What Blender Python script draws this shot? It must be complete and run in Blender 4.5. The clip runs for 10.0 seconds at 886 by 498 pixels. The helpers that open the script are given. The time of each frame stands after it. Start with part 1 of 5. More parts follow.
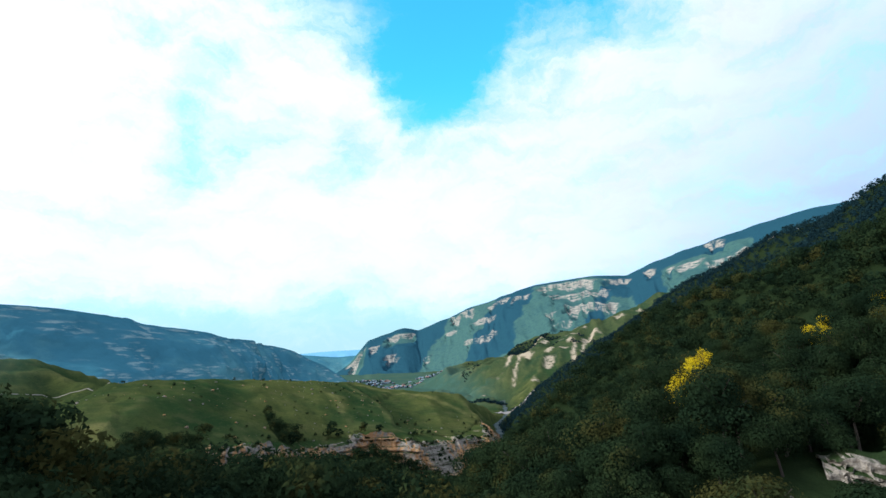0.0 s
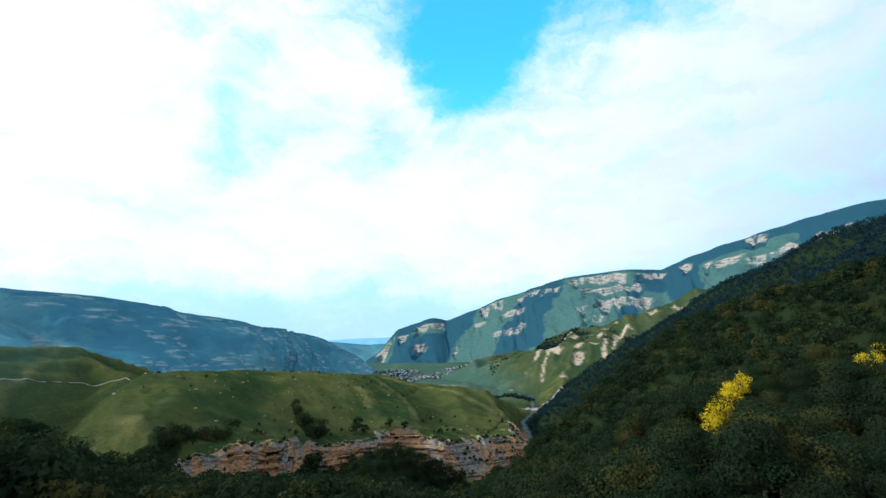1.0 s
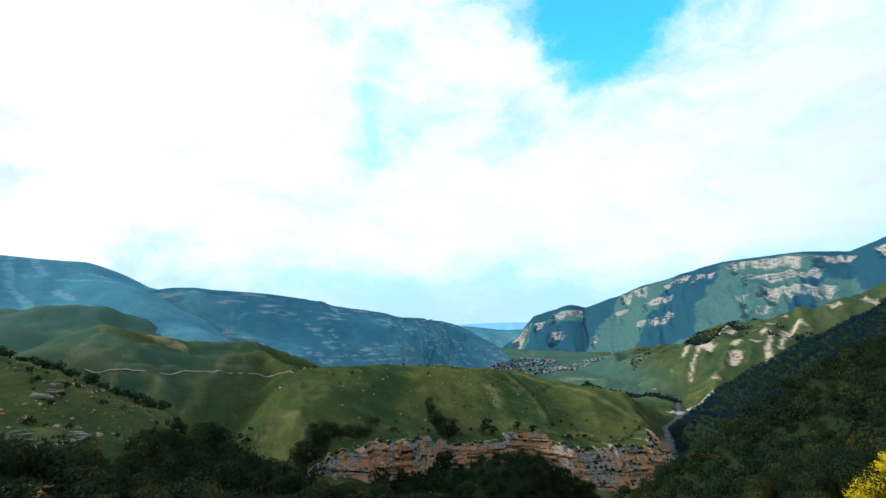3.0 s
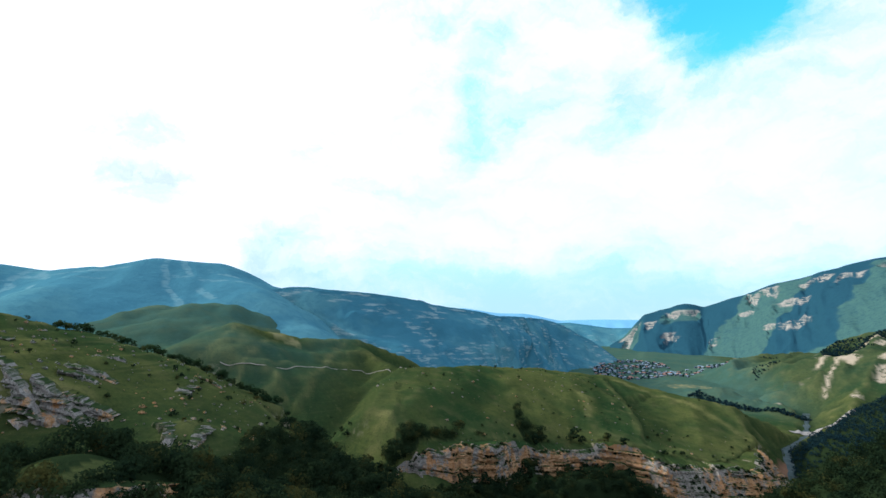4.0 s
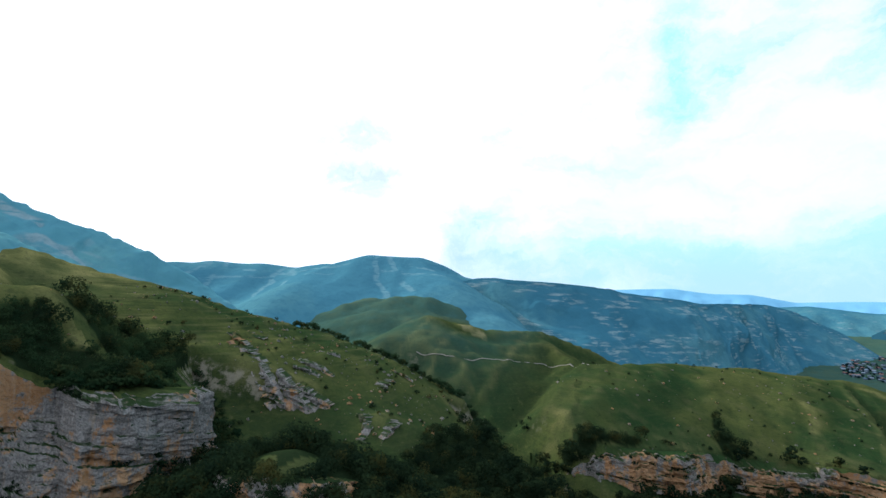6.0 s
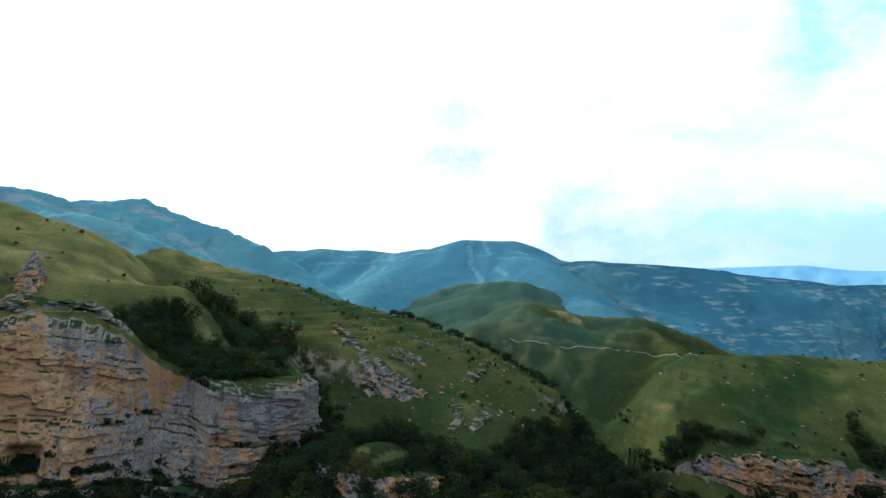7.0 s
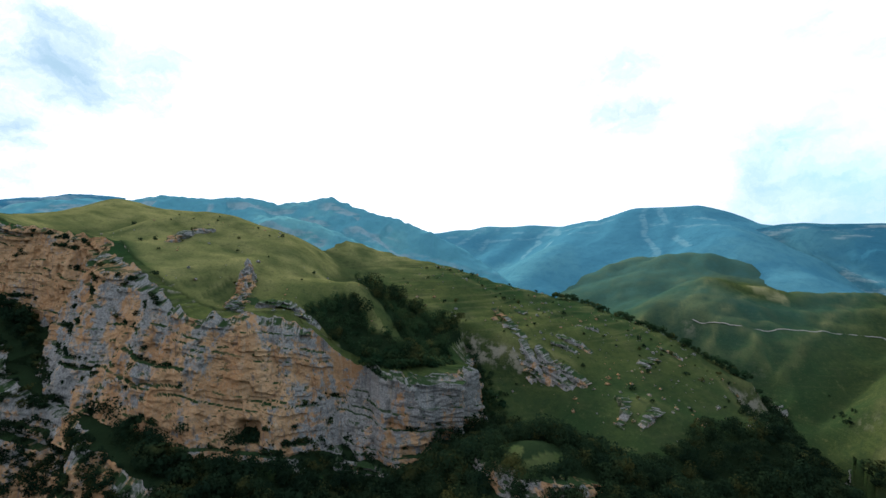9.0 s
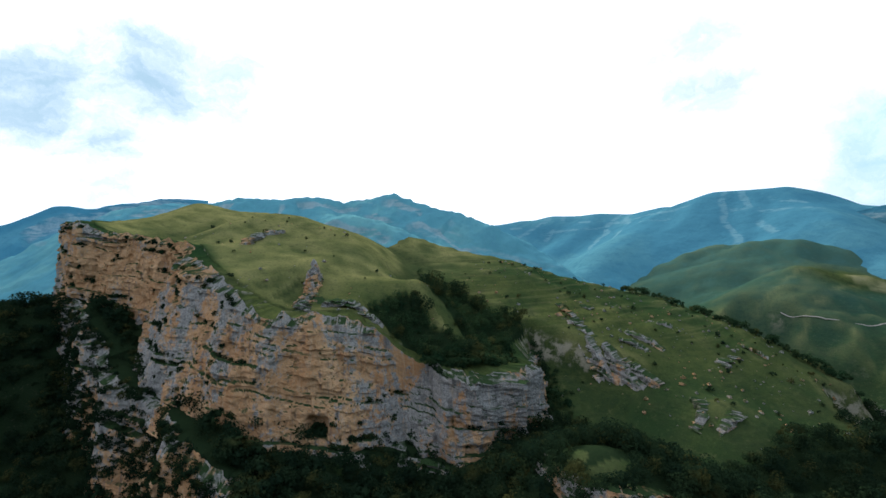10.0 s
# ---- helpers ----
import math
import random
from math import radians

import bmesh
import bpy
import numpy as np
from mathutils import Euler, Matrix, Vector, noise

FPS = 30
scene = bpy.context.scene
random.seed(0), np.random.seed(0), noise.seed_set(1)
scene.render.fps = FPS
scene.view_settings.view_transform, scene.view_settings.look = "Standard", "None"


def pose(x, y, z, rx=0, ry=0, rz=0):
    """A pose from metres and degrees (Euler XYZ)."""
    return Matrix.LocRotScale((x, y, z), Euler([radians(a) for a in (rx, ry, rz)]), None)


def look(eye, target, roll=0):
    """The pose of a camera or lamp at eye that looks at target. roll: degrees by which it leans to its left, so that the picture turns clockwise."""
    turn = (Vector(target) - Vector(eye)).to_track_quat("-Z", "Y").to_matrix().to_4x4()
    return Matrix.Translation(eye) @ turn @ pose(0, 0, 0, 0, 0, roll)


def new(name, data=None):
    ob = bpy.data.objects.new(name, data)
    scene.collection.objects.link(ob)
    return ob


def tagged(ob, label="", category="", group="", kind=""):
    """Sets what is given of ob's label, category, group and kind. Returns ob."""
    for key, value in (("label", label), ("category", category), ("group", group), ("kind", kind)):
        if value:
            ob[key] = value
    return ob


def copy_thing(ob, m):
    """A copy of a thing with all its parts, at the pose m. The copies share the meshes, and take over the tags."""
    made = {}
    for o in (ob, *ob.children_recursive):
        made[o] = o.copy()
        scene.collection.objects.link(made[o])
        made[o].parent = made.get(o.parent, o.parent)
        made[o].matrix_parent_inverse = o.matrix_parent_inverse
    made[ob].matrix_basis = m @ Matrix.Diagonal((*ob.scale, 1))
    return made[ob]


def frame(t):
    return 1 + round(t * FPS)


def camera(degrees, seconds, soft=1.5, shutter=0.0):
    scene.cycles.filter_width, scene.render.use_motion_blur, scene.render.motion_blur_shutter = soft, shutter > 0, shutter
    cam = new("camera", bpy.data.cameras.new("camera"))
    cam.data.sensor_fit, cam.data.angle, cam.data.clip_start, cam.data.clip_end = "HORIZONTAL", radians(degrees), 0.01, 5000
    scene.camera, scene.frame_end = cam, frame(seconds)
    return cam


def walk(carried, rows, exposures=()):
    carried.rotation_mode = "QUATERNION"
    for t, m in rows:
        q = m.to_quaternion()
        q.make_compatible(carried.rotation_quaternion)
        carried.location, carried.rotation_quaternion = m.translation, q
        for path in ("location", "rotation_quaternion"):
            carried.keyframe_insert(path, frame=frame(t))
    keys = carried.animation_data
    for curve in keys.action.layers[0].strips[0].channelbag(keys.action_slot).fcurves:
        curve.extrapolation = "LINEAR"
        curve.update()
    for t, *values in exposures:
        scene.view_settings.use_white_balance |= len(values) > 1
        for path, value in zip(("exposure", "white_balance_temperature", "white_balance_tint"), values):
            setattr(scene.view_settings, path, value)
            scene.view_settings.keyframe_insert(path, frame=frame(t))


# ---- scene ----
cam = camera(85.4, 10.0, soft=1.5)
# seconds, place, yaw, pitch, roll
PATH = [
    (0.0, -42.6, 18.6, -40.1, -9.91, 13.35, -3.25),
    (0.5, -40.8, 20.0, -36.1, -8.42, 12.82, -2.38),
    (1.0, -39.6, 21.3, -32.0, -6.15, 12.20, -1.66),
    (1.5, -39.2, 21.9, -27.9, -3.45, 11.61, -1.47),
    (2.0, -38.5, 21.5, -23.7, 0.30, 11.11, -1.27),
    (2.5, -35.3, 18.3, -19.5, 4.75, 10.71, -0.92),
    (4.0, -11.0, 2.8, -2.9, 22.89, 9.37, 1.73),
    (4.5, -4.7, 2.0, 1.5, 28.75, 8.72, 2.00),
    (5.0, 0.6, 1.8, 5.4, 34.66, 8.00, 1.89),
    (5.5, 5.3, 1.4, 9.1, 40.15, 7.27, 2.03),
    (7.0, 13.6, 4.5, 20.0, 57.33, 3.42, 1.54),
    (7.5, 15.3, 6.6, 23.2, 62.66, 2.20, 0.90),
    (8.0, 15.9, 8.5, 25.8, 68.01, 1.15, 0.16),
    (8.5, 15.9, 10.7, 27.6, 72.80, 0.46, -0.48),
    (9.0, 15.3, 12.5, 29.3, 77.35, -0.10, -1.23),
    (9.5, 14.5, 14.1, 30.7, 81.22, -0.53, -1.92),
    (10.0, 14.1, 15.5, 32.2, 85.13, -0.92, -2.65),
]
walk(cam, [(t, pose(x, y, z, 90 + pitch, 0, yaw) @ pose(0, 0, 0, 0, 0, roll)) for t, x, y, z, yaw, pitch, roll in PATH])


# ---- world and sun ----
def toward(az, el):
    """The unit vector at that azimuth (degrees to the left of +y) and elevation."""
    a, e = radians(az), radians(el)
    return (-math.sin(a) * math.cos(e), math.cos(a) * math.cos(e), math.sin(e))


SUN_AZ, SUN_EL = 96, 25


def node(tree, kind, links=(), **values):
    """A node with its settings; links: (input, socket or value)."""
    n = tree.nodes.new(kind)
    if "operation" in values:
        n.operation = values["operation"]
    if "use_clamp" in values:
        n.use_clamp = values["use_clamp"]
    if "data_type" in values:
        n.data_type, n.blend_type = values["data_type"], values["blend_type"]
    if "interpolation_type" in values:
        n.interpolation_type = values["interpolation_type"]
    if "attribute_name" in values:
        n.attribute_name = values["attribute_name"]
    if "sky_type" in values:
        n.sky_type, n.sun_disc, n.altitude = "NISHITA", False, 900
        n.sun_elevation, n.sun_rotation = values["sun_elevation"], values["sun_rotation"]
        n.air_density, n.dust_density, n.ozone_density = 1.0, 0.6, 2.0
    for key, value in links:
        if isinstance(value, bpy.types.NodeSocket):
            tree.links.new(value, n.inputs[key])
        else:
            n.inputs[key].default_value = value
    return n


def calc(tree, op, a, b=0.0, clamp=False):
    return node(tree, "ShaderNodeMath", [(0, a), (1, b)], operation=op, use_clamp=clamp).outputs[0]


def smooth(tree, value, lo, hi, a=0.0, b=1.0):
    return node(tree, "ShaderNodeMapRange", [("Value", value), ("From Min", lo), ("From Max", hi), ("To Min", a), ("To Max", b)],
                interpolation_type="SMOOTHSTEP").outputs[0]


def blend(tree, factor, a, b, mode="MIX"):
    n = node(tree, "ShaderNodeMix", data_type="RGBA", blend_type=mode)
    for key, value in ((0, factor), (6, a), (7, b)):
        if isinstance(value, bpy.types.NodeSocket):
            tree.links.new(value, n.inputs[key])
        else:
            n.inputs[key].default_value = value if not isinstance(value, tuple) else (*value[:3], 1)
    return n.outputs[2]


def make_sky():
    world = bpy.data.worlds.new("sky")
    scene.world = world
    world.use_nodes = True
    tr = world.node_tree
    tr.nodes.clear()
    way = node(tr, "ShaderNodeTexCoord").outputs["Generated"]
    air = node(tr, "ShaderNodeTexSky", sky_type="NISHITA", sun_elevation=radians(SUN_EL), sun_rotation=radians(-SUN_AZ)).outputs[0]
    blue = blend(tr, 1.0, air, SKY_TINT, "MULTIPLY")
    # ragged directions, so that the cloud edges fray
    fray = node(tr, "ShaderNodeTexNoise", [("Vector", way), ("Scale", 4.2), ("Detail", 9.0), ("Roughness", 0.66)]).outputs["Color"]
    fray = node(tr, "ShaderNodeVectorMath", [(0, fray), (1, (0.5, 0.5, 0.5))], operation="SUBTRACT").outputs[0]
    fray = node(tr, "ShaderNodeVectorMath", [(0, fray), (1, (0.24, 0.24, 0.16))], operation="MULTIPLY").outputs[0]
    warped = node(tr, "ShaderNodeVectorMath", [(0, way), (1, fray)], operation="ADD").outputs[0]
    warped = node(tr, "ShaderNodeVectorMath", [(0, warped)], operation="NORMALIZE").outputs[0]
    # streaky cloud sheet
    flat = node(tr, "ShaderNodeMapping", [("Vector", warped), ("Rotation", (0, 0, 0.5)), ("Scale", (1.0, 1.0, 3.2))]).outputs[0]
    streak = node(tr, "ShaderNodeTexNoise", [("Vector", flat), ("Scale", 2.6), ("Detail", 9.0), ("Roughness", 0.6)]).outputs[0]
    cover = calc(tr, "MULTIPLY_ADD", streak, 0.8)
    cover.node.inputs[2].default_value = 0.5
    # thin wisps, which thicken and thin the sheet
    thin = node(tr, "ShaderNodeMapping", [("Vector", warped), ("Rotation", (0.3, 0, 0.2)), ("Scale", (1.0, 1.0, 2.2))]).outputs[0]
    wisp = node(tr, "ShaderNodeTexNoise", [("Vector", thin), ("Scale", 7.5), ("Detail", 9.0), ("Roughness", 0.68)]).outputs[0]
    cover = calc(tr, "ADD", cover, smooth(tr, wisp, 0.3, 0.7, -0.2, 0.2))
    # gaps in the clouds: azimuth, elevation, inner and outer radius (degrees), depth
    for az, el, inner, outer, depth in GAPS:
        near = node(tr, "ShaderNodeVectorMath", [(0, warped), (1, toward(az, el))], operation="DOT_PRODUCT").outputs["Value"]
        gap = smooth(tr, near, math.cos(radians(outer)), math.cos(radians(inner)), 0.0, depth)
        cover = calc(tr, "SUBTRACT", cover, gap)
    # the clear strip over the valley's end, fading out to the left
    parts = node(tr, "ShaderNodeSeparateXYZ", [("Vector", warped)])
    strip = smooth(tr, parts.outputs["Z"], 0.19, 0.085, 0.0, 0.8)
    side = node(tr, "ShaderNodeVectorMath", [(0, way), (1, toward(-12, 0))], operation="DOT_PRODUCT").outputs["Value"]
    strip = calc(tr, "MULTIPLY", strip, smooth(tr, side, 0.45, 0.95))
    cover = calc(tr, "SUBTRACT", cover, strip, clamp=True)
    height = node(tr, "ShaderNodeSeparateXYZ", [("Vector", way)]).outputs["Z"]
    haze = smooth(tr, height, 0.55, 0.03, 0.0, 0.96)
    pale = blend(tr, haze, blue, HORIZON)
    facing = node(tr, "ShaderNodeVectorMath", [(0, way), (1, toward(SUN_AZ, SUN_EL))], operation="DOT_PRODUCT").outputs["Value"]
    pale = blend(tr, smooth(tr, facing, 0.35, 0.75), pale, GLARE)
    white = blend(tr, smooth(tr, streak, 0.32, 0.62), CLOUD_DIM, CLOUD)
    # the cloud sheet is dimmer on the side away from the sun
    white = blend(tr, 1.0, white, blend(tr, smooth(tr, facing, -0.9, -0.2), (0.36, 0.5, 0.62), (1.0, 1.0, 1.0)), "MULTIPLY")
    # and brightest round the veiled sun
    white = blend(tr, smooth(tr, facing, 0.35, 0.95), white, SUNNY)
    colour = blend(tr, smooth(tr, cover, -0.05, 1.0), pale, white)
    back = node(tr, "ShaderNodeBackground", [("Color", colour), ("Strength", SKY_LEVEL)])
    node(tr, "ShaderNodeOutputWorld", [("Surface", back.outputs[0])])


SKY_LEVEL = 0.1
SKY_TINT = (0.9, 5.2, 4.7)
SUNNY = (14.5, 15.5, 17.5)
GLARE = (4.7, 7.0, 9.0)
HORIZON = (5.3, 7.9, 9.5)
CLOUD, CLOUD_DIM = (10.2, 11.8, 15.5), (9.4, 10.2, 12.0)
GAPS = [(-15, 46, 0, 20, 0.85), (-10, 35, 0, 10, 0.5), (-8, 30.5, 0, 7, 0.45), (2, 24, 0, 5, 0.25), (14, 28, 0, 7, 0.2), (24, 37, 0, 13, 0.2), (-36, 39, 0, 9, 0.35), (-52, 20, 0, 13, 0.16), (34, 18, 0, 10, 0.12),
        (4, 39, 0, 8, 0.2), (17, 24, 0, 6, 0.16), (120, 17, 0, 10, 0.52), (111, 18, 0, 8, 0.4), (128, 14, 0, 7, 0.4), (120, 8, 0, 5, 0.4), (57, 17, 0, 8, 0.3),
        (45, 10.5, 0, 8, 0.2), (42, 4, 0, 9, 0.3), (20, 22, 0, 5, 0.3), (-45, 13, 0, 5, 0.2)]
make_sky()

sun = new("sun", bpy.data.lights.new("sun", "SUN"))
sun.data.energy, sun.data.angle, sun.data.color = 4.3, radians(9), (1.0, 0.975, 0.93)
sun.matrix_world = look(tuple(4000 * v for v in toward(SUN_AZ, SUN_EL)), (0, 0, 0))


# ---- noise on arrays ----
def lattice(ix, iy, seed):
    n = (ix * 374761393 + iy * 668265263 + seed * 974711) & 0xFFFFFFFF
    n = ((n ^ (n >> 13)) * 1274126177) & 0xFFFFFFFF
    return ((n ^ (n >> 16)) & 0xFFFF) / 65535.0


def grain(x, y, seed=0):
    """Smooth value noise, -1 to 1."""
    x, y = np.asarray(x, float), np.asarray(y, float)
    fx, fy = np.floor(x), np.floor(y)
    ix, iy = fx.astype(np.int64), fy.astype(np.int64)
    u, v = x - fx, y - fy
    u, v = u * u * (3 - 2 * u), v * v * (3 - 2 * v)
    low = lattice(ix, iy, seed) * (1 - u) + lattice(ix + 1, iy, seed) * u
    high = lattice(ix, iy + 1, seed) * (1 - u) + lattice(ix + 1, iy + 1, seed) * u
    return 2 * (low * (1 - v) + high * v) - 1


def rough(x, y, octaves=4, seed=0, gain=0.5):
    total, size = 0.0, 1.0
    for k in range(octaves):
        total = total + size * grain(x * 2.03 ** k + 17.3 * k, y * 2.03 ** k - 9.1 * k, seed + k)
        size *= gain
    return total


def crease(x, y, octaves=3, seed=0):
    total, size = 0.0, 1.0
    for k in range(octaves):
        total = total + size * (1 - 2 * np.abs(grain(x * 2.1 ** k, y * 2.1 ** k, seed + k)))
        size *= 0.5
    return total


def step(v, lo, hi):
    t = np.clip((v - lo) / (hi - lo), 0, 1)
    return t * t * (3 - 2 * t)


def along(x, y, line):
    """Nearest point of a polyline (x, y, values...): distance, side (+1: to its left, -1: to its right, between beyond its ends), values there, length from its start."""
    line = np.asarray(line, float)
    best = np.full(np.shape(x), 1e18)
    side, run = np.ones(np.shape(x)), np.zeros(np.shape(x))
    vals = [np.zeros(np.shape(x)) for _ in range(line.shape[1] - 2)]
    start = 0.0
    for a, b in zip(line[:-1], line[1:]):
        dx, dy = b[:2] - a[:2]
        size = math.hypot(dx, dy)
        u = np.clip(((x - a[0]) * dx + (y - a[1]) * dy) / size ** 2, 0, 1)
        ex, ey = x - a[0] - u * dx, y - a[1] - u * dy
        d = ex * ex + ey * ey
        pick = d < best
        best = np.where(pick, d, best)
        side = np.where(pick, (dx * ey - dy * ex) / (size * np.sqrt(d) + 1e-9), side)
        run = np.where(pick, start + u * size, run)
        for k in range(len(vals)):
            vals[k] = np.where(pick, a[k + 2] + u * (b[k + 2] - a[k + 2]), vals[k])
        start += size
    return np.sqrt(best), side, vals, run


def upper(a, b, k=10.0):
    h = np.clip(0.5 + 0.5 * (a - b) / k, 0, 1)
    return a * h + b * (1 - h) + k * h * (1 - h)


def tent(x, y, line, left, right, round_=12.0):
    """A ridge along a polyline (x, y, height), falling away at one slope to its left and one to its right."""
    total = None
    for a, b in zip(line[:-1], line[1:]):
        d, side, (z,), _ = along(x, y, [a, b])
        h = z - (0.5 * (left + right) + 0.5 * (left - right) * side) * (np.sqrt(d * d + round_ ** 2) - round_)
        total = h if total is None else upper(total, h, 2.0)
    return total


# ---- the lie of the land (x, y, height) ----
FOREST_RIDGE = [(40, 372, -118), (60, 365, -95), (95, 350, -72), (125, 330, -48), (133, 305, -32), (128, 285, -25), (122, 262, -20), (130, 240, -16), (145, 205, -9), (150, 180, -4), (155, 150, 2), (165, 110, 10), (185, 60, 24), (230, -60, 56)]
FOREST_SPUR = [(20, 136, -72), (36, 143, -64), (54, 151, -56), (85, 166, -41), (125, 185, -20)]
HOLLOW = [(-22, 110), (-14, 150), (0, 210), (14, 270), (24, 320)]
MEADOW_RIDGE = [(-196, 284, -70), (-198, 331, -56), (-201, 369, -48), (-206, 434, -40), (-181, 530, -44), (-126, 628, -50), (-66, 677, -58), (-4, 670, -70), (72, 626, -78), (119, 577, -85)]
MEADOW_SPUR = [(-75, 520, -66), (-60, 475, -80), (-52, 432, -97)]
ROCK_MEADOW = [(-520, 0, 36), (-401, 24, 35), (-351, 88, 16), (-321, 148, -3), (-310, 171, -9), (-284, 206, -27), (-250, 234, -44), (-212, 247, -54), (-188, 250, -64)]
KNOB = [(-300, -112, 39), (-325, -95, 49), (-345, -74, 56), (-334, -45, 46), (-315, -12, 32), (-301, 31, 10), (-288, 62, -8), (-262, 87, -30)]
FAR_MEADOW = [(-300, -250, 52), (-345, -235, 58), (-378, -206, 66), (-405, -190, 74), (-424, -165, 75), (-434, -126, 68), (-442, -108, 56), (-455, -90, 40)]
ROAD_HILL = [(-520, 330, -40), (-382, 301, -31), (-377, 332, -16), (-372, 361, -4), (-358, 389, -11), (-339, 414, -18), (-319, 463, -19), (-308, 495, -26), (-286, 521, -39), (-266, 532, -58)]
ROAD_SPUR_A = [(-372, 361, -4), (-357, 316, -31), (-346, 282, -50)]
ROAD_SPUR_B = [(-351, 397, -19), (-334, 343, -34), (-310, 295, -50), (-293, 269, -63)]
ROAD_SPUR_C = [(-319, 463, -21), (-292, 395, -42), (-263, 328, -57), (-254, 295, -64)]
ROAD_SPUR_D = [(-319, 463, -21), (-250, 437, -39), (-205, 398, -50)]
DOME = [(-620, 330, -30), (-553, 331, -20), (-529, 370, 7), (-494, 401, 18), (-457, 429, 17), (-432, 455, 3), (-400, 472, -13), (-350, 520, -40)]
DARK_RIDGE = [(330, 150, 110), (328, 279, 68), (351, 331, 63), (359, 467, 50), (342, 609, 16), (312, 690, -48), (240, 772, -122)]
SCAR_RIDGE = [(150, 1530, -100), (190, 1497, -92), (254, 1384, -62), (349, 1309, -22), (407, 1237, 4), (541, 1179, 38), (760, 1120, 110)]
SCAR_SPUR = [(407, 1237, 4), (330, 1080, -50), (250, 930, -104)]
CANYON = [(-30, -40, -150), (-60, -80, -158), (-110, -140, -165), (-200, -260, -172), (-330, -420, -180), (-700, -900, -190)]
GORGE = [(-335, 275, -66), (-272, 290, -78), (-225, 290, -90), (-160, 254, -112), (-95, 270, -126), (-25, 315, -131), (35, 392, -131), (78, 450, -129), (102, 515, -127), (122, 645, -122), (165, 740, -120), (205, 900, -112), (110, 1060, -104), (0, 1250, -92), (-90, 1500, -80), (-100, 2400, -60)]
RAVINE = [(-222, 288, -93), (-227, 320, -80), (-236, 360, -66), (-240, 400, -54), (-236, 430, -44)]
# rim and foot of the great cliff
RIM = [(-480, -225, 60, 8), (-370, -205, 58, 12), (-300, -182, 55, 13), (-270, -163, 51, 12), (-263, -141, 44, 9), (-257, -120, 41, 1), (-250, -99, 37, -9), (-228, -84, 28, -13), (-208, -70, 22, -23), (-199, -60, 17, -25), (-193, -48, 10, -26), (-190, -34, 5, -31), (-188, -22, 4, -35), (-188, -9, 4, -38), (-187, 1, -4, -41), (-186, 10, -10, -44), (-184, 22, -18, -48), (-182, 34, -20, -50), (-182, 42, -20, -49), (-184, 50, -20, -48), (-191, 56, -24, -49), (-203, 62, -27, -48), (-226, 74, -33, -44), (-252, 92, -33, -34)]


LOWER = [(-272, -178, 13, -25), (-254, -156, 2, -35), (-233, -136, -11, -45), (-213, -115, -19, -55), (-191, -92, -25, -65), (-177, -76, -30, -72), (-164, -66, -39, -76), (-149, -55, -46, -80), (-143, -38, -53, -84)]
LEDGES = [(-190, 278, -72, -80), (-176, 268, -73, -85), (-162, 262, -74, -90), (-150, 280, -75, -90), (-140, 297, -78, -94), (-118, 330, -84, -100), (-100, 368, -90, -105), (-84, 400, -96, -110), (-50, 425, -100, -114), (0, 440, -104, -119), (40, 462, -107, -124), (62, 492, -108, -126), (84, 540, -106, -122), (112, 600, -112, -116)]


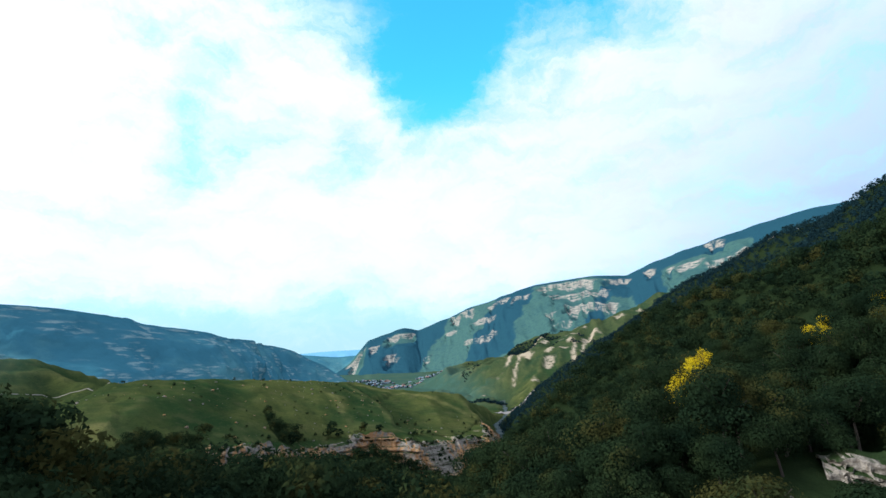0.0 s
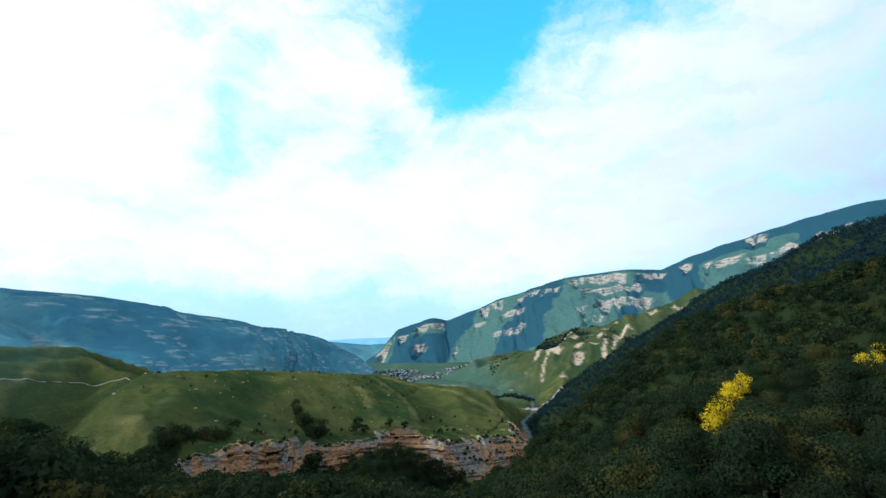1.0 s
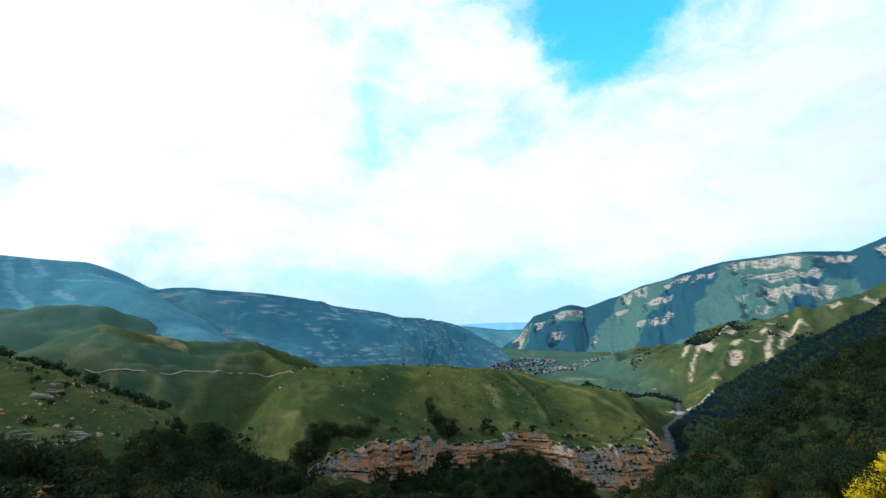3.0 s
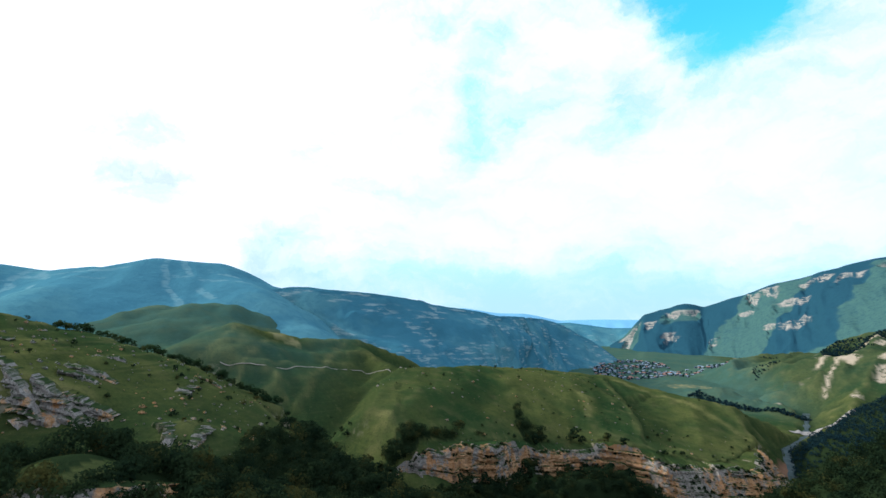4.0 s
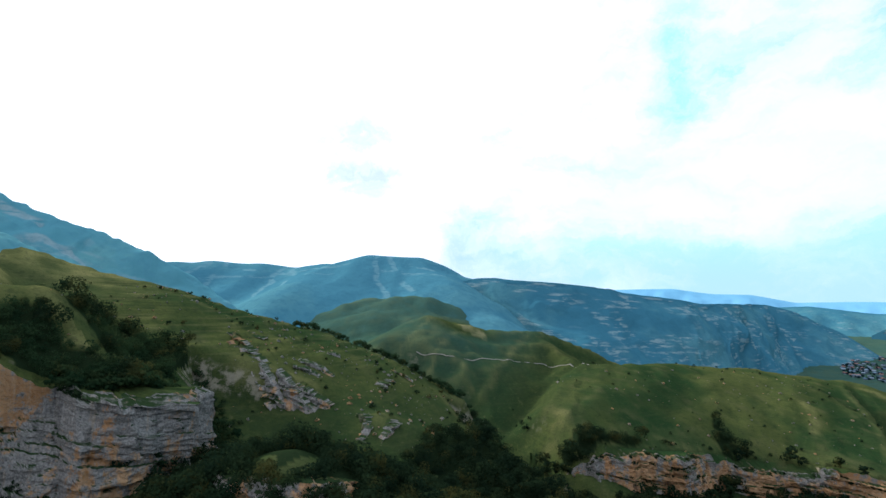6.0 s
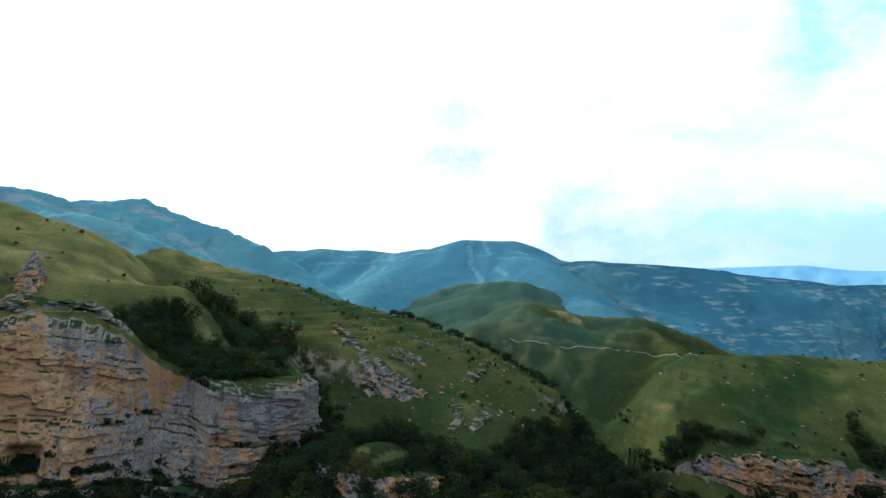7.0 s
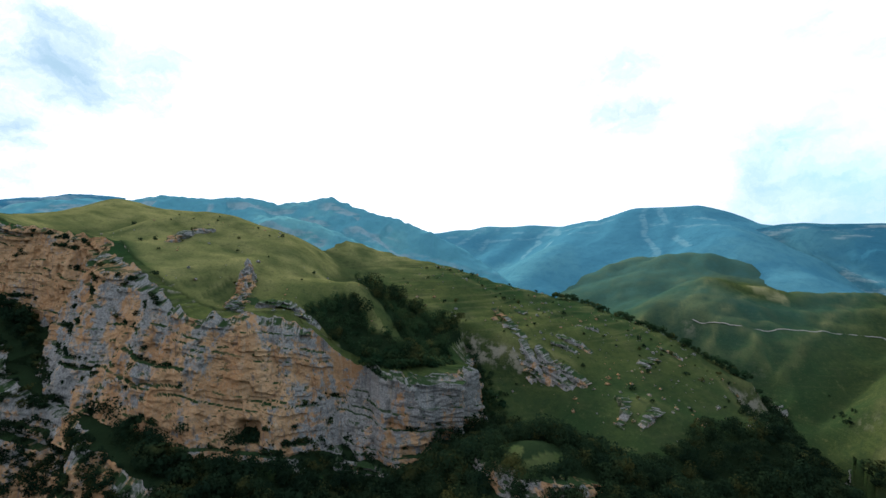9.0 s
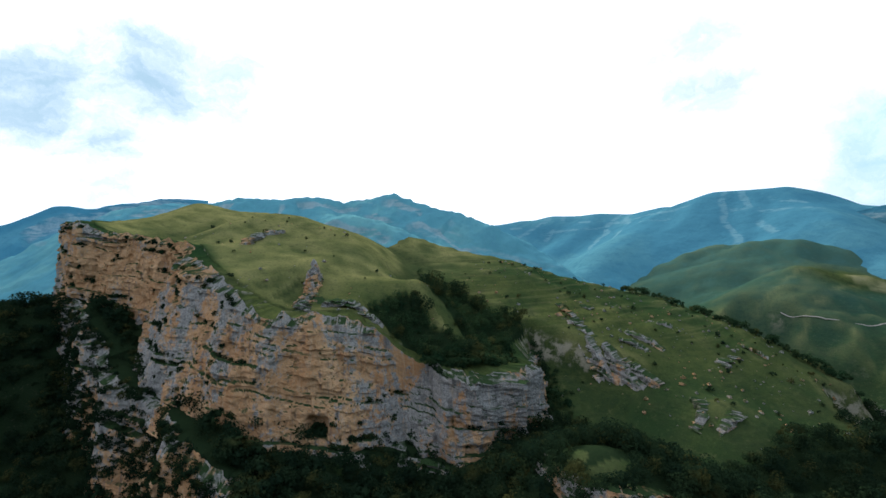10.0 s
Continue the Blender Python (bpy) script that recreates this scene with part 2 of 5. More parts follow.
def land(x, y):
    """Height of the ground at arrays x, y."""
    x, y = np.asarray(x, float), np.asarray(y, float)
    wx, wy = x + 4 * rough(x / 45, y / 45, 2, 5), y + 4 * rough(x / 45, y / 45, 2, 9)
    far = np.hypot(x, y)
    floor_ = -118 + 0.055 * np.clip(y - 900, 0, 900) - 60 * step(y, 70, -20) + 3 * rough(x / 150, y / 150, 3, 2)
    # the wooded shelf between the cliff, the gorge and the forest ridge
    brink = 95 - 150 * step(-x, 50, 165)
    shelf = -50 - 0.2 * (y - 70) - 0.05 * (x + 118) - 0.5 * np.maximum(0, brink - y) - 0.9 * np.maximum(0, y - 215) + 3 * rough(x / 40, y / 40, 3, 3)
    z = upper(floor_, np.maximum(shelf, -190), 12)
    z = upper(z, tent(wx, wy, FOREST_RIDGE, 0.48, 0.75, 8), 10)
    z = upper(z, tent(wx, wy, FOREST_SPUR, 0.5, 0.6, 6), 6)
    z = z - 9 * np.exp(-(along(x, y, HOLLOW)[0] / 22) ** 2)
    slope = tent(wx, wy, ROCK_MEADOW, 0.55, 0.34, 14)
    slope = slope + 1.6 * rough(x / 45, y / 45, 3, 31)
    # cattle terraces on its upper part
    slope = slope + 0.5 * np.sin(slope / 0.65 + 2 * rough(x / 60, y / 60, 2, 33)) * step(x, -200, -290)
    z = upper(z, slope, 9)
    z = upper(z, -42 - 0.5 * (np.sqrt((x + 182) ** 2 + (y - 146) ** 2 + 64) - 8), 4)
    hills = tent(wx, wy, ROAD_HILL, 0.4, 0.5, 6)
    for line, a, b in ((ROAD_SPUR_A, 0.75, 0.75), (ROAD_SPUR_B, 0.75, 0.75), (ROAD_SPUR_C, 0.75, 0.75), (ROAD_SPUR_D, 0.5, 0.5), (DOME, 0.4, 0.42)):
        hills = upper(hills, tent(wx, wy, line, a, b, 1.5), 2)
    hills = hills + 4.2 * crease((0.85 * wx - 0.53 * wy) / 38, (0.53 * wx + 0.85 * wy) / 150, 3, 35) - 2.0
    z = upper(z, hills, 6)
    # the smooth meadow hill, lofted from the ledges up to its ridge
    dr, sr, (zr,), _ = along(wx, wy, MEADOW_RIDGE)
    dl, sl, (tl, fl), _ = along(x, y, LEDGES)
    t = dl / (dl + dr + 1e-6)
    grass = tent(wx, wy, MEADOW_RIDGE, 0.42, 0.34, 20)
    front = tl + (zr - tl) * (1 - (1 - t) ** 1.35) + 3.2 * crease(wx / 62 + 0.2 * wy / 62, wy / 240, 2, 21) * np.sin(np.pi * t)
    grass = np.where((sl > 0) & (sr < 0) & (y < 720), front, grass)
    grass = upper(grass, np.where(sl > 0, tent(x, y, MEADOW_SPUR, 0.3, 0.3, 5), -300), 6)
    z = upper(z, grass, 6)
    z = upper(z, tent(wx, wy, DARK_RIDGE, 0.7, 0.55, 10) + 6 * crease(x / 90, y / 90, 2, 41), 10)
    scar = upper(tent(wx, wy, SCAR_RIDGE, 0.3, 0.3, 14), tent(wx, wy, SCAR_SPUR, 0.35, 0.35, 14), 20)
    z = upper(z, scar + 13 * crease((0.89 * x - 0.455 * y) / 75, (0.455 * x + 0.89 * y) / 300, 3, 51) - 4, 12)
    # the canyon below the great cliff and the gorge
    d, side, (zg,), _ = along(x, y, CANYON)
    z = np.minimum(z, zg + 1.35 * np.maximum(0, d - 8))
    d, side, (zg,), _ = along(x + 6 * rough(x / 30, y / 30, 2, 61), y + 6 * rough(x / 30, y / 30, 2, 63), GORGE)
    near_side = 0.8 + 0.8 * step(x, -130, -180)
    cut = zg + (0.5 * (1.2 + near_side) + 0.5 * (1.2 - near_side) * side) * np.maximum(0, d - np.where(y > 1000, 60, 7))
    z = np.minimum(z, cut)
    d, side, (zg,), _ = along(x, y, RAVINE)
    z = np.minimum(z, zg + (0.675 - 0.175 * side) * np.maximum(0, d - 2) + 3 * np.maximum(0, d - 36))
    # the ledges over the gorge
    last = float(np.hypot(*np.diff(np.asarray(LEDGES)[:, :2], axis=0).T).sum())
    d, side, (top, foot), run = along(x, y, LEDGES)
    ends = step(run, 0, 14) * step(last - run, 0, 30)
    z = np.where(side > 0, z + (top - z) * step(d, 8, 0.5) * ends, z)
    z = np.where((side * d < 6.5) & (y > 180), z + (np.minimum(z, foot - 0.45 * d) - z) * step(d, 60, 30) * ends, z)
    # the great cliff and the lower wall under its terrace
    rim_end = float(np.hypot(*np.diff(np.asarray(RIM)[:, :2], axis=0).T).sum())
    d, side, (top, foot), run = along(x, y, RIM)
    crown = upper(tent(wx, wy, KNOB, 0.5, 0.3, 16), tent(wx, wy, FAR_MEADOW, 0.3, 0.38, 16), 8) + 1.5 * rough(x / 40, y / 40, 3, 71)
    crown = crown - 50 * step(y + 0.3 * (x + 250), -45, 62) * step(-x, 228, 290)
    crown = top + (crown - top) * step(d, 0, 55)
    inland = side * d > 7.0
    z = np.where(inland, upper(z, crown, 5), z)
    low = foot - 0.25 * d
    fade = step(y, 150, 100) * step(x, -40, -80) * (1 - 0.999 * step(run, rim_end - 12, rim_end))
    z = np.where(~inland, z + (low - z) * step(d, 130, 45) * fade, z)
    d, side, (top, foot), run = along(x, y, LOWER)
    under = (side * d < 6.0) & (y < 40)
    wall_end = float(np.hypot(*np.diff(np.asarray(LOWER)[:, :2], axis=0).T).sum())
    z = np.where(under, z + (np.minimum(z, foot - 0.7 * np.maximum(0, d)) - z) * step(d, 90, 45) * step(run, 0, 40) * step(wall_end - run, 0, 14), z)
    knoll = -31 - 0.55 * (np.sqrt((x + 122) ** 2 + (y - 70) ** 2 + 49) - 7)
    z = upper(z, knoll, 4)
    return z + np.clip(far / 400, 0.25, 1.6) * 0.8 * rough(x / 14, y / 14, 3, 81)


# ---- materials ----
def material(name, build, roughness=0.9, bump=0.0, bump_scale=1.0, shine=0.0):
    """build(tree, place) gives the colour socket; place: the object's own coordinates in metres."""
    m = bpy.data.materials.new(name)
    m.use_nodes = True
    tr = m.node_tree
    tr.nodes.clear()
    place = node(tr, "ShaderNodeTexCoord").outputs["Object"]
    shader = node(tr, "ShaderNodeBsdfPrincipled", [("Roughness", roughness), ("Specular IOR Level", shine)])
    colour = build(tr, place)
    if isinstance(colour, tuple):
        shader.inputs["Base Color"].default_value = (*colour, 1)
    else:
        tr.links.new(colour, shader.inputs["Base Color"])
    if bump:
        n = speck(tr, place, bump_scale, 8, 0.65)
        b = node(tr, "ShaderNodeBump", [("Height", n), ("Strength", 1.0), ("Distance", bump)])
        tr.links.new(b.outputs[0], shader.inputs["Normal"])
    node(tr, "ShaderNodeOutputMaterial", [("Surface", shader.outputs[0])])
    return m


def speck(tr, place, scale, detail=5.0, rough_=0.55, stretch=None):
    if stretch:
        place = node(tr, "ShaderNodeMapping", [("Vector", place), ("Scale", stretch)]).outputs[0]
    return node(tr, "ShaderNodeTexNoise", [("Vector", place), ("Scale", scale), ("Detail", detail), ("Roughness", rough_)]).outputs[0]


def mask(tr, name):
    return node(tr, "ShaderNodeAttribute", attribute_name=name).outputs["Fac"]


def upright(tr):
    g = node(tr, "ShaderNodeNewGeometry")
    return node(tr, "ShaderNodeSeparateXYZ", [("Vector", g.outputs["Normal"])]).outputs["Z"]


def grass_colour(tr, p):
    big, mid, fine = speck(tr, p, 0.012, 4), speck(tr, p, 0.07, 6, 0.65), speck(tr, p, 0.9, 8, 0.75)
    tuft = speck(tr, p, 0.28, 6, 0.7)
    c = blend(tr, smooth(tr, big, 0.38, 0.62), (0.018, 0.042, 0.015), (0.058, 0.072, 0.023))
    c = blend(tr, smooth(tr, mid, 0.5, 0.72, 0, 0.6), c, (0.084, 0.086, 0.038))
    c = blend(tr, smooth(tr, mid, 0.45, 0.3, 0, 0.6), c, (0.018, 0.037, 0.016))
    # pale turf, which also carries painted sunlight on crests and haze on high pasture
    c = blend(tr, calc(tr, "MULTIPLY", mask(tr, "dry_lit"), smooth(tr, mid, 0.3, 0.65, 0.2, 0.75)), c, (0.27, 0.245, 0.10))
    # darker green turf, with the shade of hollows and low slopes painted in
    c = blend(tr, calc(tr, "MULTIPLY", mask(tr, "lush_shaded"), smooth(tr, mid, 0.3, 0.6, 0.4, 0.8)), c, (0.021, 0.036, 0.014))
    c = blend(tr, smooth(tr, tuft, 0.48, 0.66, 0, 0.5), c, (0.015, 0.030, 0.014))
    c = blend(tr, smooth(tr, tuft, 0.44, 0.3, 0, 0.35), c, (0.105, 0.101, 0.046))
    treads = speck(tr, p, 0.5, 4, 0.5, (0.05, 0.05, 2.0))
    trod = mask(tr, "trod")
    c = blend(tr, calc(tr, "MULTIPLY", trod, smooth(tr, treads, 0.53, 0.66, 0, 0.3)), c, (0.125, 0.118, 0.052))
    c = blend(tr, calc(tr, "MULTIPLY", trod, smooth(tr, treads, 0.46, 0.36, 0, 0.3)), c, (0.016, 0.03, 0.014))
    c = blend(tr, smooth(tr, fine, 0.45, 0.75, 0, 0.55), c, (0.013, 0.023, 0.012))
    c = blend(tr, smooth(tr, fine, 0.42, 0.28, 0, 0.5), c, (0.126, 0.122, 0.063))
    # distance haze over far hills and valley, put into the turf colour
    c = blend(tr, calc(tr, "MULTIPLY", mask(tr, "far_haze"), smooth(tr, mid, 0.25, 0.6, 0.9, 0.65)), c, (0.042, 0.10, 0.09))
    bare = calc(tr, "MULTIPLY", smooth(tr, upright(tr), 0.6, 0.42, 0.0, 0.6), smooth(tr, speck(tr, p, 0.16, 7, 0.7), 0.45, 0.6))
    stone = blend(tr, fine, (0.2, 0.17, 0.13), (0.42, 0.37, 0.3))
    c = blend(tr, bare, c, stone)
    # near-black green wherever the wood mask is set
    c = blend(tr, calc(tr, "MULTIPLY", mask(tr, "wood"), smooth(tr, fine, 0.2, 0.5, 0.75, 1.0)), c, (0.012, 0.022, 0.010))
    c = blend(tr, mask(tr, "earth"), c, blend(tr, tuft, (0.09, 0.05, 0.034), (0.20, 0.12, 0.08)))
    c = blend(tr, calc(tr, "MULTIPLY", mask(tr, "scar"), smooth(tr, speck(tr, p, 0.1, 7, 0.7), 0.36, 0.5)), c, blend(tr, fine, (0.2, 0.17, 0.13), (0.4, 0.35, 0.28)))
    c = blend(tr, 1.0, c, (1.14, 1.1, 1.02), "MULTIPLY")
    return blend(tr, calc(tr, "MULTIPLY", mask(tr, "field"), smooth(tr, mid, 0.35, 0.65, 0.1, 0.7)), c, (0.22, 0.20, 0.10))


def rock_colour(tr, p, worn=0.0):
    """Limestone: grey weathered crust near the brow and in patches, fresh orange below."""
    stain = speck(tr, p, 0.035, 6, 0.6, (1, 1, 0.45))
    drip = speck(tr, p, 0.12, 7, 0.68, (1, 1, 0.3))
    beds = speck(tr, p, 0.5, 6, 0.65, (0.12, 0.12, 2.2))
    blotch = speck(tr, p, 0.33, 7, 0.7)
    fine = speck(tr, p, 1.6, 8, 0.72)
    c = blend(tr, smooth(tr, drip, 0.35, 0.65), (0.40, 0.19, 0.07), (0.56, 0.33, 0.16))
    c = blend(tr, smooth(tr, fine, 0.3, 0.7, 0, 0.5), c, (0.47, 0.345, 0.235))
    grey = blend(tr, smooth(tr, fine, 0.3, 0.7), (0.13, 0.135, 0.13), (0.41, 0.40, 0.37))
    where = calc(tr, "ADD", calc(tr, "ADD", stain, calc(tr, "MULTIPLY", drip, 0.35)), calc(tr, "MULTIPLY", calc(tr, "SUBTRACT", blotch, 0.5), 0.55))
    where = calc(tr, "ADD", where, smooth(tr, mask(tr, "below"), 0.0, 0.5, 0.02 + worn, -0.045 + worn))
    c = blend(tr, smooth(tr, where, 0.625, 0.70, 0, 0.94), c, grey)
    streaks = speck(tr, p, 0.35, 6, 0.7, (1, 1, 0.08))
    c = blend(tr, smooth(tr, streaks, 0.55, 0.68, 0, 0.65), c, (0.10, 0.10, 0.10))
    c = blend(tr, smooth(tr, streaks, 0.44, 0.34, 0, 0.4), c, (0.52, 0.40, 0.27))
    c = blend(tr, smooth(tr, beds, 0.56, 0.68, 0, 0.4), c, (0.11, 0.085, 0.07))
    c = blend(tr, smooth(tr, blotch, 0.6, 0.72, 0, 0.7), c, (0.06, 0.055, 0.05))
    c = blend(tr, smooth(tr, fine, 0.55, 0.72, 0, 0.6), c, (0.07, 0.06, 0.055))
    c = blend(tr, smooth(tr, fine, 0.36, 0.25, 0, 0.5), c, (0.5, 0.42, 0.33))
    green = calc(tr, "MULTIPLY", smooth(tr, upright(tr), 0.62, 0.84), smooth(tr, drip, 0.3, 0.5))
    c = blend(tr, 1.0, c, (1.02, 0.98, 0.94), "MULTIPLY")
    return blend(tr, green, c, (0.03, 0.052, 0.02))


# slope colours for distant ranges; blue air haze is part of each colour
def mountain_colour(open_, wooded, deep, pale, dull, bedding=0.4):
    def build(tr, p):
        big, mid, fine = speck(tr, p, 0.004, 5), speck(tr, p, 0.02, 7, 0.65), speck(tr, p, 0.09, 8, 0.7)
        wood = smooth(tr, calc(tr, "ADD", calc(tr, "MULTIPLY", big, 0.6), calc(tr, "MULTIPLY", mid, 0.4)), 0.42, 0.54)
        wood = calc(tr, "MAXIMUM", wood, mask(tr, "cap"))
        wood = calc(tr, "SUBTRACT", wood, calc(tr, "MULTIPLY", mask(tr, "bare"), 0.85), clamp=True)
        c = blend(tr, wood, open_, wooded)
        c = blend(tr, smooth(tr, fine, 0.45, 0.7, 0, 0.6), c, deep)
        # further blue tint, also painted haze
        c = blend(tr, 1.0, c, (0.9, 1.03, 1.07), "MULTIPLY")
        stone = blend(tr, smooth(tr, fine, 0.35, 0.65), pale, dull)
        beds = speck(tr, p, 0.03, 6, 0.65, (1, 1, 7))
        return blend(tr, calc(tr, "MULTIPLY", mask(tr, "rock"), smooth(tr, beds, bedding, bedding + 0.1)), c, stone)
    return build


def leaf_material(name, dark, light, hint):
    """Leaves: diffuse with some light through them; tint by tree and by leaf clump."""
    m = bpy.data.materials.new(name)
    m.use_nodes = True
    tr = m.node_tree
    tr.nodes.clear()
    p = node(tr, "ShaderNodeTexCoord").outputs["Object"]
    g = node(tr, "ShaderNodeNewGeometry")
    island = g.outputs["Random Per Island"]
    tree_tone = calc(tr, "FRACT", calc(tr, "ADD", node(tr, "ShaderNodeObjectInfo").outputs["Random"], mask(tr, "tone")))
    area = speck(tr, g.outputs["Position"], 0.11, 2)
    tone = calc(tr, "ADD", calc(tr, "MULTIPLY", island, 0.14), calc(tr, "MULTIPLY", calc(tr, "ADD", tree_tone, smooth(tr, area, 0.3, 0.7)), 0.42))
    c = blend(tr, tone, dark, light)
    c = blend(tr, smooth(tr, calc(tr, "ADD", area, calc(tr, "MULTIPLY", tree_tone, 0.25)), 0.68, 0.88, 0, 0.5), c, hint)
    d = node(tr, "ShaderNodeBsdfDiffuse", [("Color", c)])
    t = node(tr, "ShaderNodeBsdfTranslucent", [("Color", c)])
    mix = node(tr, "ShaderNodeMixShader", [(0, 0.3), (1, d.outputs[0]), (2, t.outputs[0])])
    node(tr, "ShaderNodeOutputMaterial", [("Surface", mix.outputs[0])])
    return m


GROUND = material("meadow_and_soil", grass_colour, 0.95, 0.5, 0.7)
ROCK = material("limestone", rock_colour, 0.9, 1.3, 0.8)
GREY_ROCK = material("weathered_limestone", lambda tr, p: rock_colour(tr, p, 0.06), 0.9, 1.0, 0.8)
# mountain slopes down to the faintest hills: blue distance haze painted into the colours
MOUNTAIN = material("hazed_far_slopes", mountain_colour((0.055, 0.112, 0.098), (0.018, 0.062, 0.085), (0.015, 0.05, 0.07), (0.34, 0.31, 0.27), (0.19, 0.20, 0.185)), 0.95, 2.0, 0.12)
BANDED = material("hazed_banded_slopes", mountain_colour((0.075, 0.185, 0.205), (0.045, 0.145, 0.185), (0.038, 0.125, 0.16), (0.235, 0.32, 0.315), (0.14, 0.24, 0.265), 0.5), 0.95, 2.0, 0.1)
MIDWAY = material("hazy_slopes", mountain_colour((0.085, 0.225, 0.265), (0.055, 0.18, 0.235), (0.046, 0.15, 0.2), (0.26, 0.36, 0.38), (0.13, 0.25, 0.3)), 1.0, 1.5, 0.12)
SUMMIT = material("hazed_summit_slopes", mountain_colour((0.14, 0.295, 0.28), (0.096, 0.245, 0.265), (0.078, 0.2, 0.235), (0.26, 0.35, 0.35), (0.15, 0.27, 0.29)), 1.0, 1.2, 0.1)
FAR = material("hazed_distant_slopes", mountain_colour((0.086, 0.21, 0.232), (0.062, 0.176, 0.215), (0.048, 0.142, 0.182), (0.12, 0.25, 0.28), (0.092, 0.22, 0.262)), 1.0, 2.5, 0.06)
HAZY = material("hazed_faint_slopes", lambda tr, p: blend(tr, speck(tr, p, 0.004, 5), (0.14, 0.36, 0.52), (0.18, 0.42, 0.58)), 1.0)
LEAF = leaf_material("broad_leaves", (0.007, 0.018, 0.011), (0.027, 0.045, 0.018), (0.08, 0.066, 0.018))
# brighter leaf copy for brow trees, its colour lifted to stand for haze
LEAF_GREEN = leaf_material("haze_lifted_leaves", (0.011, 0.032, 0.015), (0.042, 0.068, 0.026), (0.09, 0.08, 0.024))
# leaf copy for far woods: distance haze and shade put into its colour
LEAF_BLUE = leaf_material("hazed_shaded_leaves", (0.008, 0.024, 0.031), (0.015, 0.038, 0.044), (0.022, 0.044, 0.036))
LEAF_YELLOW = leaf_material("yellow_leaves", (0.45, 0.33, 0.01), (0.85, 0.68, 0.03), (0.75, 0.55, 0.02))
BARK = material("bark", lambda tr, p: blend(tr, speck(tr, p, 3, 6, 0.6, (1, 1, 0.2)), (0.03, 0.026, 0.022), (0.09, 0.08, 0.068)), 0.95, 0.03, 6)
ROAD = material("pale_road", lambda tr, p: blend(tr, speck(tr, p, 0.3, 6), (0.2, 0.18, 0.15), (0.4, 0.36, 0.3)), 0.95)
WATER = material("river_water", lambda tr, p: blend(tr, speck(tr, p, 0.2, 5), (0.02, 0.035, 0.034), (0.05, 0.07, 0.066)), 0.6, 0.15, 0.8, shine=0.1)
GRAVEL = material("river_gravel", lambda tr, p: blend(tr, speck(tr, p, 0.5, 8), (0.16, 0.15, 0.14), (0.34, 0.32, 0.29)), 0.95)
PLASTER = material("house_plaster", lambda tr, p: blend(tr, node(tr, "ShaderNodeObjectInfo").outputs["Random"], (0.08, 0.11, 0.13), (0.17, 0.21, 0.24)), 0.9)
ROOFS = [material("sheet_roof_pale", lambda tr, p: blend(tr, node(tr, "ShaderNodeObjectInfo").outputs["Random"], (0.08, 0.12, 0.15), (0.28, 0.35, 0.4)), 0.5),
         material("sheet_roof_rust", lambda tr, p: blend(tr, node(tr, "ShaderNodeObjectInfo").outputs["Random"], (0.2, 0.12, 0.1), (0.34, 0.2, 0.16)), 0.7),
         material("sheet_roof_blue", lambda tr, p: blend(tr, node(tr, "ShaderNodeObjectInfo").outputs["Random"], (0.12, 0.18, 0.25), (0.2, 0.3, 0.36)), 0.6)]


# ---- mesh helpers ----
def mesh_of(name, verts, faces, mat, attributes=(), smooth_=False):
    """A mesh from arrays; faces all of one size."""
    verts, faces = np.asarray(verts, np.float32), np.asarray(faces, np.int32)
    me = bpy.data.meshes.new(name)
    me.vertices.add(len(verts))
    me.vertices.foreach_set("co", verts.ravel())
    n, k = faces.shape
    me.loops.add(n * k)
    me.loops.foreach_set("vertex_index", faces.ravel())
    me.polygons.add(n)
    me.polygons.foreach_set("loop_start", np.arange(0, n * k, k, dtype=np.int32))
    me.polygons.foreach_set("use_smooth", np.full(n, smooth_, bool))
    for key, values in attributes:
        me.attributes.new(key, "FLOAT", "POINT").data.foreach_set("value", np.asarray(values, np.float32).ravel())
    me.materials.append(mat)
    me.update(calc_edges=True)
    me.validate()
    return me


def sheet(rows, cols, wrap=False):
    """Quads of a grid whose vertices run row by row."""
    a = np.arange(rows * cols).reshape(rows, cols)
    if wrap:
        a = np.concatenate([a, a[:, :1]], axis=1)
    return np.stack([a[:-1, :-1], a[:-1, 1:], a[1:, 1:], a[1:, :-1]], -1).reshape(-1, 4)


def part(name, me, parent, label=""):
    ob = new(name, me)
    ob.parent = parent
    return tagged(ob, label)


# ---- woods: where trees grow (0 to 1) ----
def inside(x, y, corners):
    hit = np.zeros(np.shape(x), bool)
    for (ax, ay), (bx, by) in zip(corners, corners[1:] + corners[:1]):
        cross = (ay > y) != (by > y)
        hit ^= cross & (x < (bx - ax) * (y - ay) / (by - ay + 1e-9) + ax)
    return hit


